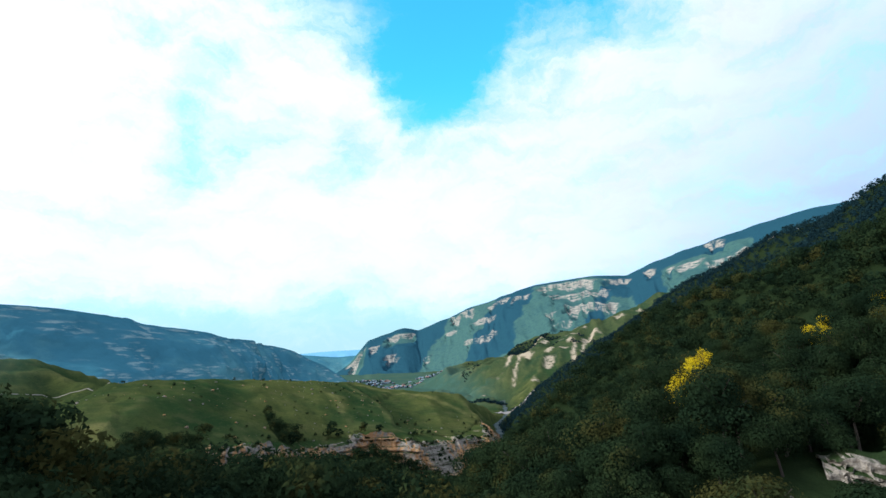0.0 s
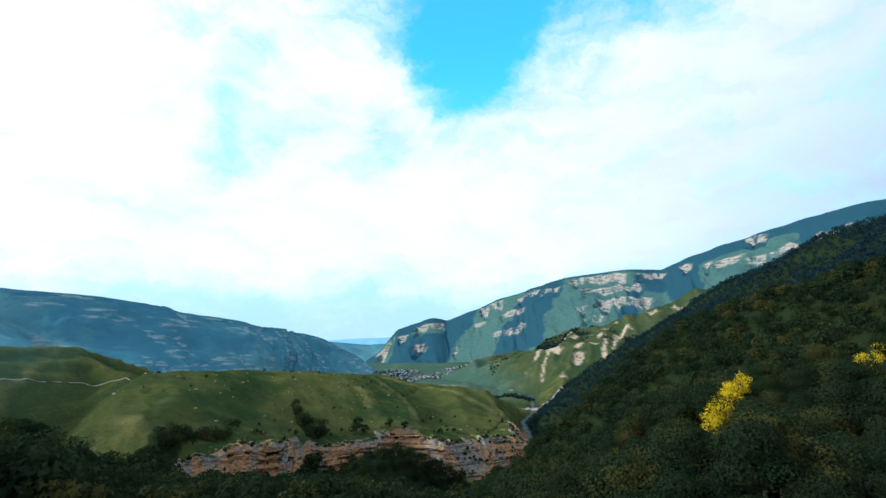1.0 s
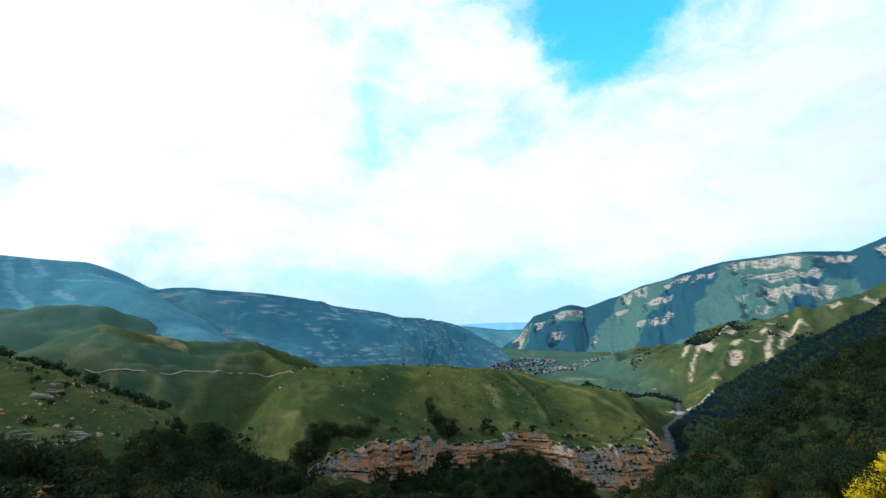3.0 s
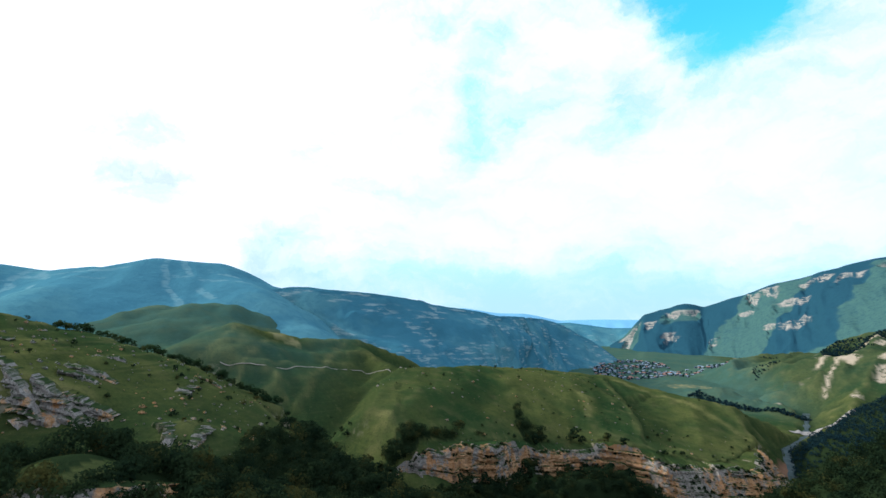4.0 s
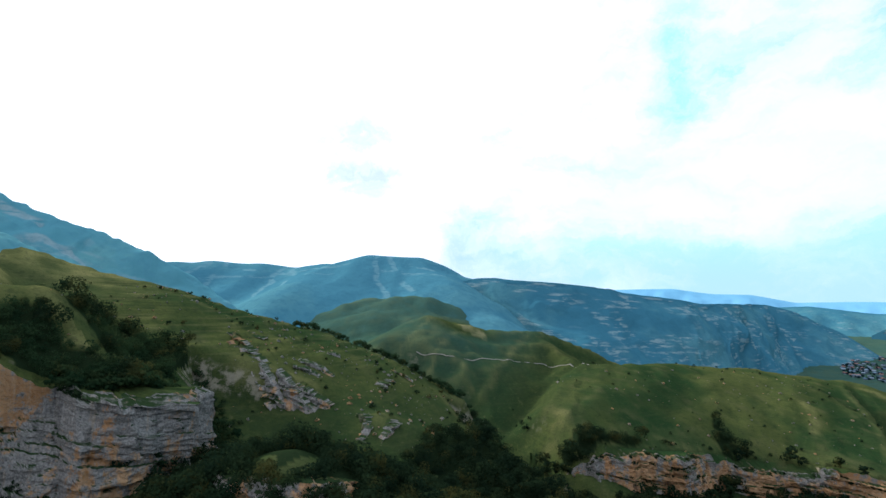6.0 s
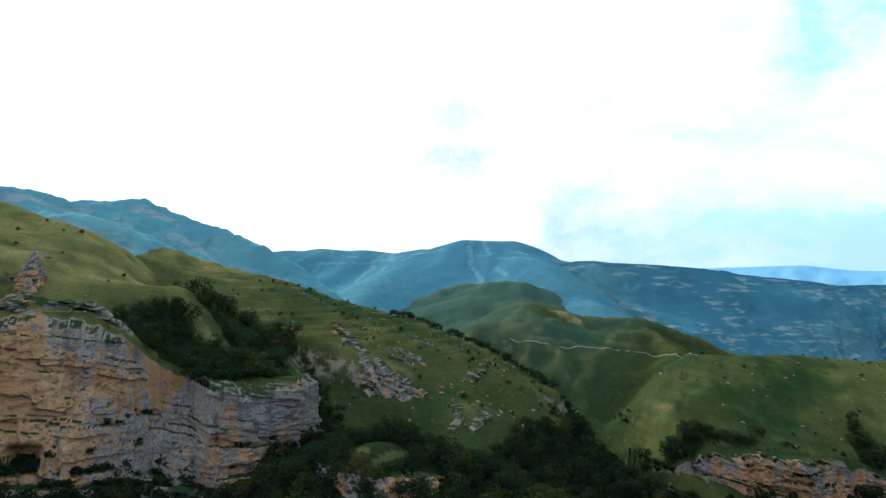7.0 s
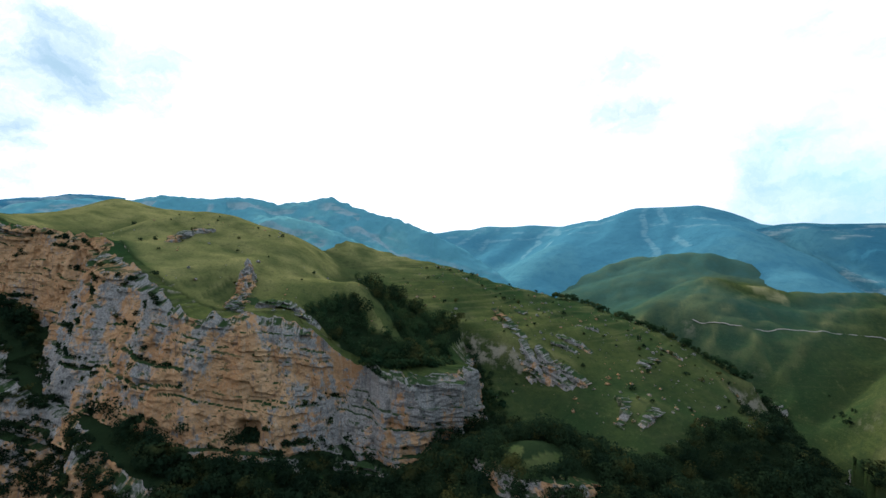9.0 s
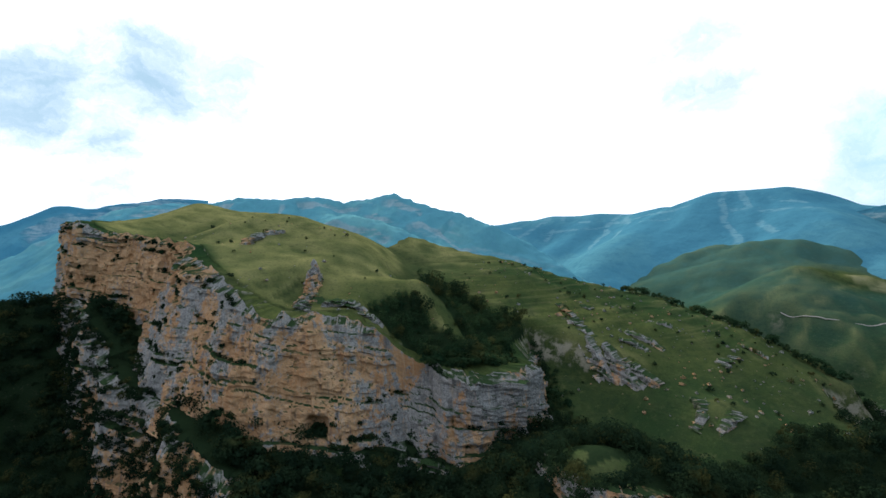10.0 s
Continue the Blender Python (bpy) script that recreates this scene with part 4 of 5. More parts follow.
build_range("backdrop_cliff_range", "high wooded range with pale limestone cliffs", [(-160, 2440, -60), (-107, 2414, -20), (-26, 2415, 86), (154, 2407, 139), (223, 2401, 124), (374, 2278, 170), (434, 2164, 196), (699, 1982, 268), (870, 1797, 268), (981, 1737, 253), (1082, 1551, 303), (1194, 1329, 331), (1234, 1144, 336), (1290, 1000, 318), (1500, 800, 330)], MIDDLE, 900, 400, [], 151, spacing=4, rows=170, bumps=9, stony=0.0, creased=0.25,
            clearings=[(1040, 1350, 0.035, 0.75, -260), (600, 850, 0.02, 0.75, -420), (700, 1200, 0.62, 1.2, -300), (1600, 1890, 0.14, 0.6, -120), (1300, 1430, 0.3, 0.75, 0), (215, 370, 0.06, 0.16, 0), (60, 120, 0.01, 0.2, 0), (0, 600, 0.72, 1.2, 0)],
            strata=[(1050, 1300, 0.05, 0.075), (1325, 1415, 0.07, 0.045), (1075, 1340, 0.2, 0.055), (1130, 1370, 0.34, 0.075), (1055, 1085, 0.42, 0.05), (1070, 1150, 0.53, 0.05), (590, 745, 0.03, 0.07), (800, 905, 0.06, 0.04), (700, 820, 0.2, 0.045),
                    (660, 840, 0.37, 0.045), (225, 355, 0.08, 0.06), (150, 195, 0.1, 0.05), (60, 115, 0.03, 0.1), (235, 285, 0.3, 0.07), (915, 1000, 0.09, 0.04), (530, 600, 0.2, 0.03), (1725, 1800, 0.03, 0.07), (1905, 2010, 0.2, 0.07), (1495, 1540, 0.06, 0.06),
                    (1570, 1600, 0.19, 0.06), (1610, 1690, 0.2, 0.045), (1690, 1845, 0.26, 0.04), (1630, 1730, 0.43, 0.045), (1490, 1575, 0.46, 0.08), (1330, 1380, 0.5, 0.03), (430, 470, 0.35, 0.05)])


# ---- cliffs ----
def resample(line, gap):
    line = np.asarray(line, float)
    lens = np.concatenate([[0], np.cumsum(np.hypot(*np.diff(line[:, :2], axis=0).T))])
    s = np.arange(0, lens[-1], gap)
    cols = [np.interp(s, lens, line[:, k]) for k in range(line.shape[1])]
    soft = max(1, int(7 / gap))
    kernel = np.ones(2 * soft + 1) / (2 * soft + 1)
    for k in range(2):
        cols[k] = np.convolve(np.pad(cols[k], soft, mode="edge"), kernel, "valid")
    return s, cols


SHELVES, FACES = [], []


def build_cliff(name, label, line, gap, seed, bed=2.6, proud=1.6, buttress=4.0, lean=0.06, dip=0.0, sunk=5.0, jag=1.6, hollow=None, back=10.0, settle=False, ease=None, gaps=0.0, crust=1.0, bushy=0.0, broken=0.0, mat=ROCK):
    """A layered rock wall along line (x, y, top, foot); its face looks to the right of the line's direction.
    hollow: place of a cave at its foot. Adds the wall's shelves to SHELVES."""
    s, (px, py, top, foot) = resample(line, gap)
    tx, ty = np.gradient(px), np.gradient(py)
    size = np.hypot(tx, ty)
    nx, ny = ty / size, -tx / size
    if settle:
        top = land(px - nx * back, py - ny * back) - 0.3
        soft = int(6 / gap)
        top = np.convolve(np.pad(top, soft, mode="edge"), np.ones(2 * soft + 1) / (2 * soft + 1), "valid")
        foot = np.minimum(foot, top - 6)
    if broken:
        lean = lean * ((1 - 0.75 * step(py, 20, 55)) * (1 - 0.5 * step(-py, 80, 135)))[None]
    if ease:
        lean = lean + ease[2] * step(px, ease[0], ease[1])[None]
    rows = max(8, int(np.max(top - foot + sunk) / gap))
    v = np.linspace(0, 1, rows)
    ss, vv = np.meshgrid(s, v)
    notch = jag * (0.5 * rough(ss / 4.5, ss * 0, 3, seed + 20, 0.65) + 0.5 * grain(ss / 16, ss * 0, seed + 21) - 0.1)
    rim = top[None] + jag * 0.6 * rough(ss / 7, ss * 0, 3, seed + 1) + notch
    worn = step(rough(ss / 24, ss * 0, 3, seed + 23), 0.1, 0.45)
    rim = rim - gaps * worn
    zz = rim - (rim - foot[None] + sunk) * vv
    warp = zz + dip * ss + 2.5 * rough(ss / 30, zz / 30, 2, seed + 2)
    warp = warp + 0.45 * bed * np.sin(warp / bed * 1.3) + 0.6 * bed * grain(warp / (2.3 * bed), ss / 60, seed + 12)
    layer = np.floor(warp / bed + 0.5 * grain(ss / 40, warp / 9, seed + 3))
    li = layer.astype(np.int64)
    block = np.floor(ss / 6.5 + 3 * lattice(li, li * 0, seed + 4) + 1.0 * rough(ss / 9, zz / 14, 2, seed + 5))
    bi = block.astype(np.int64)
    long_ = np.floor(ss / 26 + 2 * lattice(li // 2, li * 0 + 3, seed + 14)).astype(np.int64)
    out = proud * 0.7 * (lattice(li, long_, seed + 6) - 0.5) * 1.6 + proud * (lattice(li, bi, seed + 7) - 0.5)
    buttress = buttress * (1 + broken * step(py, 0, 30))[None]
    out = out + buttress * rough(ss / 42, zz / 120, 2, seed + 8) + 0.55 * buttress * crease(ss / 24 + 0.15 * zz / 24, zz / 90, 2, seed + 9)
    crack = np.abs(grain(ss / 11 + 0.12 * zz / 11, zz / 45, seed + 15))
    out = out - 1.3 * step(crack, 0.16, 0.0) + 0.5 * rough(ss / 2.6, zz / 1.6, 3, seed + 10, 0.6)
    slot = (lattice(li, long_, seed + 16) > 0.91) * 1.0
    out = out - 1.7 * slot + 1.5 * (lattice(li + 1, long_, seed + 16) > 0.93)
    if hollow:
        where = s[np.argmin(np.hypot(px - hollow[0], py - hollow[1]))]
        out = out - 6 * np.exp(-((ss - where) / 3.2) ** 4 - ((zz - foot[None] - 2.0) / 3.0) ** 4)
    out = out + lean * (rim - zz) + 2.5 * step(vv, 0.85, 1.0) - 3.5 * step(vv, 0.06, 0.0)
    out = np.maximum(out + 1.2 - 0.4 * gaps * worn, -4.2)
    x, y = px[None] + nx[None] * out, py[None] + ny[None] * out
    ledge = (np.roll(out, -1, 0) - out > 0.7) & (vv > 0.04) & (vv < 0.9)
    SHELVES.append(np.stack([x[ledge], y[ledge], zz[ledge] - 0.3], -1))
    FACES.append(np.stack([x, y, zz], -1)[:int(0.8 * rows)].reshape(-1, 3))
    # the cap runs back over the turf
    cap = np.stack([px - nx * back, py - ny * back, land(px - nx * back, py - ny * back) - 0.6], -1)
    verts = np.concatenate([cap[None], np.stack([x, y, zz], -1)]).reshape(-1, 3)
    below = np.concatenate([vv[:1] * 0, vv * crust])
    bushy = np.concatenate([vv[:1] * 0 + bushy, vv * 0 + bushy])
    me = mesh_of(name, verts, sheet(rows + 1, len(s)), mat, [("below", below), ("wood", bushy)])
    # turf on the cap
    me.materials.append(GROUND)
    slots = np.zeros((rows, len(s) - 1), np.int32)
    slots[0] = 1
    me.polygons.foreach_set("material_index", slots.ravel())
    return tagged(new(name, me), label, "cliff", kind="structure")


build_cliff("great_cliff", "tall layered limestone cliff, orange and grey", RIM, 0.55, 201, bed=3.2, proud=1.5, buttress=6.5, dip=0.22, jag=2.4, broken=0.8, lean=0.47, sunk=14, hollow=(-188, -18))
build_cliff("gorge_ledges", "low layered limestone ledges above the gorge", LEDGES[:-1], 0.55, 231, 1.7, 1.3, 7.0, 0.2, dip=0.1, jag=1.6, settle=True, ease=(-30, 20, 0.45), gaps=3.5, sunk=16, crust=1.8)


build_cliff("lower_wall", "lower orange limestone wall under the wooded terrace", LOWER, 0.7, 261, 2.2, 1.0, 4.5, 0.18, dip=0.15, jag=0.8, back=9.0, settle=True, bushy=1.0, sunk=14, crust=2.0)


# ---- trees ----
def crown_arrays(rng, height, width, lobes, leaves, leaf, single=False):
    """Leaf clumps over several rounded lobes: vertices and triangles, one (single) or two a clump."""
    mids = []
    for k in range(lobes):
        a, r = rng.uniform(0, 6.283), width * 0.30 * math.sqrt(rng.uniform(0, 1)) * (1.0 if k else 0.0)
        h = rng.uniform(0.36, 0.76) if k else 0.76
        size = width * rng.uniform(0.2, 0.33)
        mids.append((r * math.cos(a), r * math.sin(a), height * h, size, size * rng.uniform(0.55, 0.85)))
    mids = np.array(mids)
    pick = rng.integers(0, lobes, leaves)
    way = rng.normal(size=(leaves, 3))
    way[:, 2] = way[:, 2] * 0.9 + 0.25
    way /= np.linalg.norm(way, axis=1, keepdims=True)
    m = mids[pick]
    spread = rng.uniform(0.72, 1.08, (leaves, 1))
    mid = m[:, :3] + way * np.stack([m[:, 3], m[:, 3], m[:, 4]], -1) * spread
    normal = way + 0.13 * rng.normal(size=(leaves, 3))
    normal /= np.linalg.norm(normal, axis=1, keepdims=True)
    u = np.cross(normal, rng.normal(size=(leaves, 3)))
    u /= np.linalg.norm(u, axis=1, keepdims=True)
    w = np.cross(normal, u)
    size = leaf * rng.uniform(0.6, 1.35, (leaves, 1))
    a, b = mid + u * size, mid - u * size * 0.8
    c, d = mid + w * size * 0.8 - normal * size * 0.35, mid - w * size * 0.8 - normal * size * 0.35
    if single:
        return np.stack([a, c, d], 1).reshape(-1, 3), np.arange(3 * leaves).reshape(-1, 3)
    verts = np.stack([a, c, b, d], 1).reshape(-1, 3)
    n = np.arange(leaves)[:, None] * 4
    return verts, np.concatenate([n + [0, 1, 2], n + [0, 2, 3]])


def tube(points, radii, sides=6):
    """A tapered limb through points."""
    points = np.asarray(points, float)
    verts = []
    for k, p in enumerate(points):
        t = points[min(k + 1, len(points) - 1)] - points[max(k - 1, 0)]
        t = t / np.linalg.norm(t)
        u = np.cross(t, (0.3, 1, 0.1))
        u /= np.linalg.norm(u)
        w = np.cross(t, u)
        for a in np.linspace(0, 6.283, sides, endpoint=False):
            verts.append(p + radii[k] * (math.cos(a) * u + math.sin(a) * w))
    return np.array(verts), sheet(len(points), sides, wrap=True)


def trunk_mesh(rng, height, mat):
    verts, faces, base = [], [], 0
    bend = rng.normal(size=2) * 0.4
    stem = [(0, 0, -1.2), (bend[0] * 0.3, bend[1] * 0.3, height * 0.25), (bend[0], bend[1], height * 0.55), (bend[0] * 1.4, bend[1] * 1.2, height * 0.82)]
    limbs = [(stem, [0.3, 0.24, 0.16, 0.04])]
    for k in range(5):
        a, h = rng.uniform(0, 6.283), rng.uniform(0.3, 0.6) * height
        r = height * rng.uniform(0.15, 0.26)
        limbs.append(([(bend[0] * 0.6, bend[1] * 0.6, h), (r * 0.5 * math.cos(a), r * 0.5 * math.sin(a), h + r * 0.6), (r * math.cos(a), r * math.sin(a), h + r * 1.1)], [0.13, 0.09, 0.03]))
    for points, radii in limbs:
        v, f = tube(points, radii, 5)
        verts.append(v)
        faces.append(f + base)
        base += len(v)
    return mesh_of("trunk", np.concatenate(verts), np.concatenate(faces), mat)


def make_tree(seed, height, width, leaf_mat=LEAF, leaves=10000, leaf=0.235, lobes=12, mat=BARK, name="tree", label="leafy dark green broadleaf tree on the wooded slope"):
    rng = np.random.default_rng(seed)
    tree = tagged(new(name), label, "tree", "trees on the wooded slopes")
    part("trunk", trunk_mesh(rng, height, mat), tree)
    v, f = crown_arrays(rng, height, width, lobes, leaves, leaf, True)
    part("crown", mesh_of("crown", v, f, leaf_mat), tree, "dense dark green foliage" if leaf_mat is LEAF else "bright yellow foliage")
    return tree


def scatter(count, box, keep, seed, gap):
    """Random places in box (x0, y0, x1, y1) that keep(x, y) allows, at least gap apart."""
    rng = np.random.default_rng(seed)
    x, y = rng.uniform(box[0], box[2], count), rng.uniform(box[1], box[3], count)
    ok = keep(x, y)
    x, y = x[ok], y[ok]
    cells, places = {}, []
    for a, b in zip(x, y):
        i, j = int(a // gap), int(b // gap)
        if any((a - p) ** 2 + (b - q) ** 2 < gap * gap for di in (-1, 0, 1) for dj in (-1, 0, 1) for p, q in cells.get((i + di, j + dj), ())):
            continue
        cells.setdefault((i, j), []).append((a, b))
        places.append((a, b))
    return np.array(places)


def ridge_slope(x, y):
    return woods(x, y) & (x > -95) & (y > 20) & (y < 360)


def brow_wood(x, y):
    return woods(x, y) & (x < -180) & (y > -14) & (y < 100) & (inside(x, y, WOODS[4]) | inside(x, y, WOODS[5]))


def other_woods(x, y):
    return woods(x, y) & ~ridge_slope(x, y) & ~brow_wood(x, y)


SPOTS = np.vstack([scatter(40000, (-95, 0, 210, 360), ridge_slope, 5, 6.2), scatter(70000, (-360, -280, 210, 530), other_woods, 15, 4.8)])
BROW = scatter(5000, (-352, -14, -180, 100), brow_wood, 16, 3.6)
SPOT_Z = land(SPOTS[:, 0], SPOTS[:, 1])
KINDS = [make_tree(300 + k, h, w) for k, (h, w) in enumerate(((12, 11.5), (14, 12), (11, 10.5), (14.5, 12.5), (10, 10), (12.5, 13)))]
near = np.argsort(np.hypot(SPOTS[:, 0] - 36, SPOTS[:, 1] - 118))
rng = np.random.default_rng(12)
for n, i in enumerate(near[:150]):
    m = Matrix.LocRotScale((SPOTS[i, 0], SPOTS[i, 1], SPOT_Z[i]), Euler((rng.normal() * 0.05, rng.normal() * 0.05, rng.uniform(0, 6.28))), None)
    if n < len(KINDS):
        KINDS[n].matrix_basis = m
    else:
        t = copy_thing(KINDS[int(rng.integers(len(KINDS)))], m)
        t.scale = (rng.uniform(0.75, 1.35),) * 3


def joined_trees(name, label, places, heights, seed, leaves=70, leaf=1.05, mat=LEAF, widen=0.8, z=None, single=False):
    """Many trees as one mesh of leaf clumps."""
    rng = np.random.default_rng(seed)
    kinds = [crown_arrays(rng, 1.0, widen, 7, leaves, leaf / 10, single) for _ in range(14)]
    z = land(places[:, 0], places[:, 1]) if z is None else z
    verts, faces, tones, base = [], [], [], 0
    for k, (x, y) in enumerate(places[:, :2]):
        v, f = kinds[int(rng.integers(len(kinds)))]
        tones.append(np.full(len(v), lattice(np.int64(k), np.int64(seed), 5)))
        a, h = rng.uniform(0, 6.283), heights[0] + (heights[1] - heights[0]) * rng.uniform() ** 1.4
        c, s = math.cos(a), math.sin(a)
        verts.append(np.stack([x + h * (v[:, 0] * c - v[:, 1] * s), y + h * (v[:, 0] * s + v[:, 1] * c), z[k] - 0.2 * h + h * v[:, 2]], -1))
        faces.append(f + base)
        base += len(v)
    me = mesh_of(name, np.concatenate(verts), np.concatenate(faces), mat, [("tone", np.concatenate(tones))])
    return tagged(new(name, me), label, "trees", kind="stuff")


joined_trees("forest", "dense dark green forest on the slopes", SPOTS[near[150:]], (7.5, 13), 21, 560, 0.5, widen=1.02, single=True)


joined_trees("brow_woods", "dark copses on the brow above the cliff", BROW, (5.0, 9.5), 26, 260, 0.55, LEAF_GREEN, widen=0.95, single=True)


def shelf_shrubs(shelves, count, seed, crowd=0.25):
    rng = np.random.default_rng(seed)
    # shrubs crowd together along some stretches
    thick = rough(shelves[:, 0] / 14 + shelves[:, 1] / 14, shelves[:, 2] / 5, 2, seed)
    pick = shelves[thick > crowd]
    return pick[rng.integers(0, len(pick), count)]


CLING = np.vstack([shelf_shrubs(SHELVES[0], 1700, 41), shelf_shrubs(SHELVES[1], 900, 42, 0.1)])
joined_trees("cliff_shrubs", "dark shrubs clinging to the cliff shelves", CLING, (0.7, 3.2), 44, 36, 1.8, widen=1.3, z=CLING[:, 2])
LOW_CLING = shelf_shrubs(FACES[2], 2200, 43, -0.15)
joined_trees("wall_shrubs", "dark scrub over the shelves of the lower wall", LOW_CLING, (1.5, 4.5), 47, 60, 1.1, widen=1.2, z=LOW_CLING[:, 2])


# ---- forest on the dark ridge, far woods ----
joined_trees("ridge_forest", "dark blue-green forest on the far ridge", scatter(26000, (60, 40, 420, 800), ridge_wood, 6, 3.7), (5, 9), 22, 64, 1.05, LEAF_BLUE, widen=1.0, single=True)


def scar_wood(x, y):
    return inside(x, y, [(285, 1090), (310, 1200), (360, 1240), (420, 1180), (330, 1120)]) | ((rough(x / 60, y / 60, 3, 107) > 0.8) & (x > 180) & (y > 850))


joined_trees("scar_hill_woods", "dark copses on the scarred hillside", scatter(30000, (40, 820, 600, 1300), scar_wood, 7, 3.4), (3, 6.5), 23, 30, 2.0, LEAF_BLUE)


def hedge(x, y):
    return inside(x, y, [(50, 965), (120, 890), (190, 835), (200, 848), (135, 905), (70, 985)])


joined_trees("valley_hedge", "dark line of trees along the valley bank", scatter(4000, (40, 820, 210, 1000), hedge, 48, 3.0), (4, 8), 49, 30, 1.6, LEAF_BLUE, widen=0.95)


# ---- belt of trees along the rock meadow's crest ----
def belt(x, y):
    d, side, _, run = along(x, y, ROCK_MEADOW)
    return (side * d > -4) & (side * d < 7) & (side > -0.9) & (run > 292) & (run < 475) & (rough(x / 22, y / 22, 2, 99) > -0.5)


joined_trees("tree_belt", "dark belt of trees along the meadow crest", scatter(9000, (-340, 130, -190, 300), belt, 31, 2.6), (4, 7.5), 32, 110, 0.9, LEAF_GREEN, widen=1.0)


# ---- rock outcrops ----
def build_outcrop(line, seed, high, label="weathered grey limestone outcrop in the turf", mat=GREY_ROCK):
    """A short broken ledge along a line on the ground."""
    line = np.asarray(line, float)
    top = land(line[:, 0], line[:, 1])
    k = np.arange(len(line))
    swell = np.sin(np.pi * (k + 0.35) / (len(line) - 0.3))
    rows = [(x, y, z + 0.35 * high * s, z - 0.5 * high * s) for (x, y), z, s in zip(line, top, swell)]
    ob = build_cliff("rock_outcrop", label, rows, 0.5, seed, 0.9, 1.1, 1.8, 0.18, dip=0.25, sunk=2.0, jag=1.2, back=4.0, crust=0.2, mat=mat)
    tagged(ob, category="rock outcrop")
    return ob


OUTCROPS = [([(-278, 112), (-266, 113), (-254, 112), (-244, 114), (-236, 118)], 6), ([(-262, 103), (-252, 107), (-242, 110)], 4), ([(-240, 113), (-231, 115), (-222, 118), (-212, 122)], 8), ([(-233, 120), (-224, 123), (-214, 126), (-204, 128)], 13), ([(-224, 127), (-216, 131), (-208, 134), (-202, 136)], 10),
            ([(-250, 135), (-244, 142), (-237, 150), (-230, 155)], 6), ([(-240, 130), (-236, 138), (-228, 146)], 5), ([(-286, 122), (-278, 127), (-270, 131)], 4), ([(-172, 130), (-174, 138), (-182, 143), (-192, 144)], 4), ([(-166, 134), (-168, 144), (-174, 150)], 6), ([(-215, 172), (-220, 180), (-226, 190)], 4),
            ([(-272, 296), (-260, 299), (-248, 300), (-238, 298)], 11), ([(-238, 199), (-232, 206), (-226, 212)], 5), ([(-262, 160), (-256, 166), (-252, 172)], 3),
            ([(-134, 62), (-126, 55), (-114, 56), (-105, 64), (-104, 76), (-110, 84)], 12)]
for n, (line, high) in enumerate(OUTCROPS):
    build_outcrop(line, 400 + 9 * n, high)
build_outcrop([(-262, -72), (-272, -71), (-284, -69), (-296, -66), (-303, -58)], 511, 9, "pale curved rock bank in the meadow")


build_outcrop([(29, 93), (33, 90), (38, 86.5), (43, 83), (47, 79)], 551, 12, "pale broken rock showing through the forest")
build_outcrop([(12, 90.5), (15, 89), (18.5, 86.5), (21, 84)], 560, 9, "pale broken rock showing through the forest")
build_outcrop([(-206, -24), (-204, -16), (-201, -8), (-199, 0), (-197, 8)], 570, 9, "grey crag on the brow of the great cliff")
build_outcrop([(-226, -31), (-218, -28), (-210, -25), (-204, -23)], 580, 7, "grey crumbling rib running down to the cliff")
build_outcrop([(-8, 420), (6, 427), (22, 438), (38, 453), (56, 476), (70, 503)], 590, 9, "tilted limestone slab over the bare gully", ROCK)
build_outcrop([(-12, 404), (2, 412), (16, 420), (30, 432)], 595, 7, "tilted limestone slab over the bare gully", ROCK)
STUB = [(46, 350), (54, 347), (62, 348), (68, 353)]
build_outcrop(STUB, 540, 14, "pale rock buttress above the river")


def terrace_ledges():
    """Low broken ledges stepping down the terrace under the great cliff."""
    s, (px, py, top, foot) = resample(RIM[:-1], 6.0)
    tx, ty = np.gradient(px), np.gradient(py)
    size = np.hypot(tx, ty)
    for k, (first, count, off, high) in enumerate(((48, 5, 11, 6), (53, 6, 16, 5), (58, 6, 9, 5), (62, 6, 17, 6), (67, 6, 10, 5), (71, 5, 18, 5), (57, 4, 25, 5), (66, 5, 26, 6))):
        i = np.arange(first, first + count)
        line = np.stack([px[i] + ty[i] / size[i] * off, py[i] - tx[i] / size[i] * off], -1)
        build_outcrop(line, 600 + 9 * k, high, "low broken limestone ledge on the scrubby terrace")


terrace_ledges()


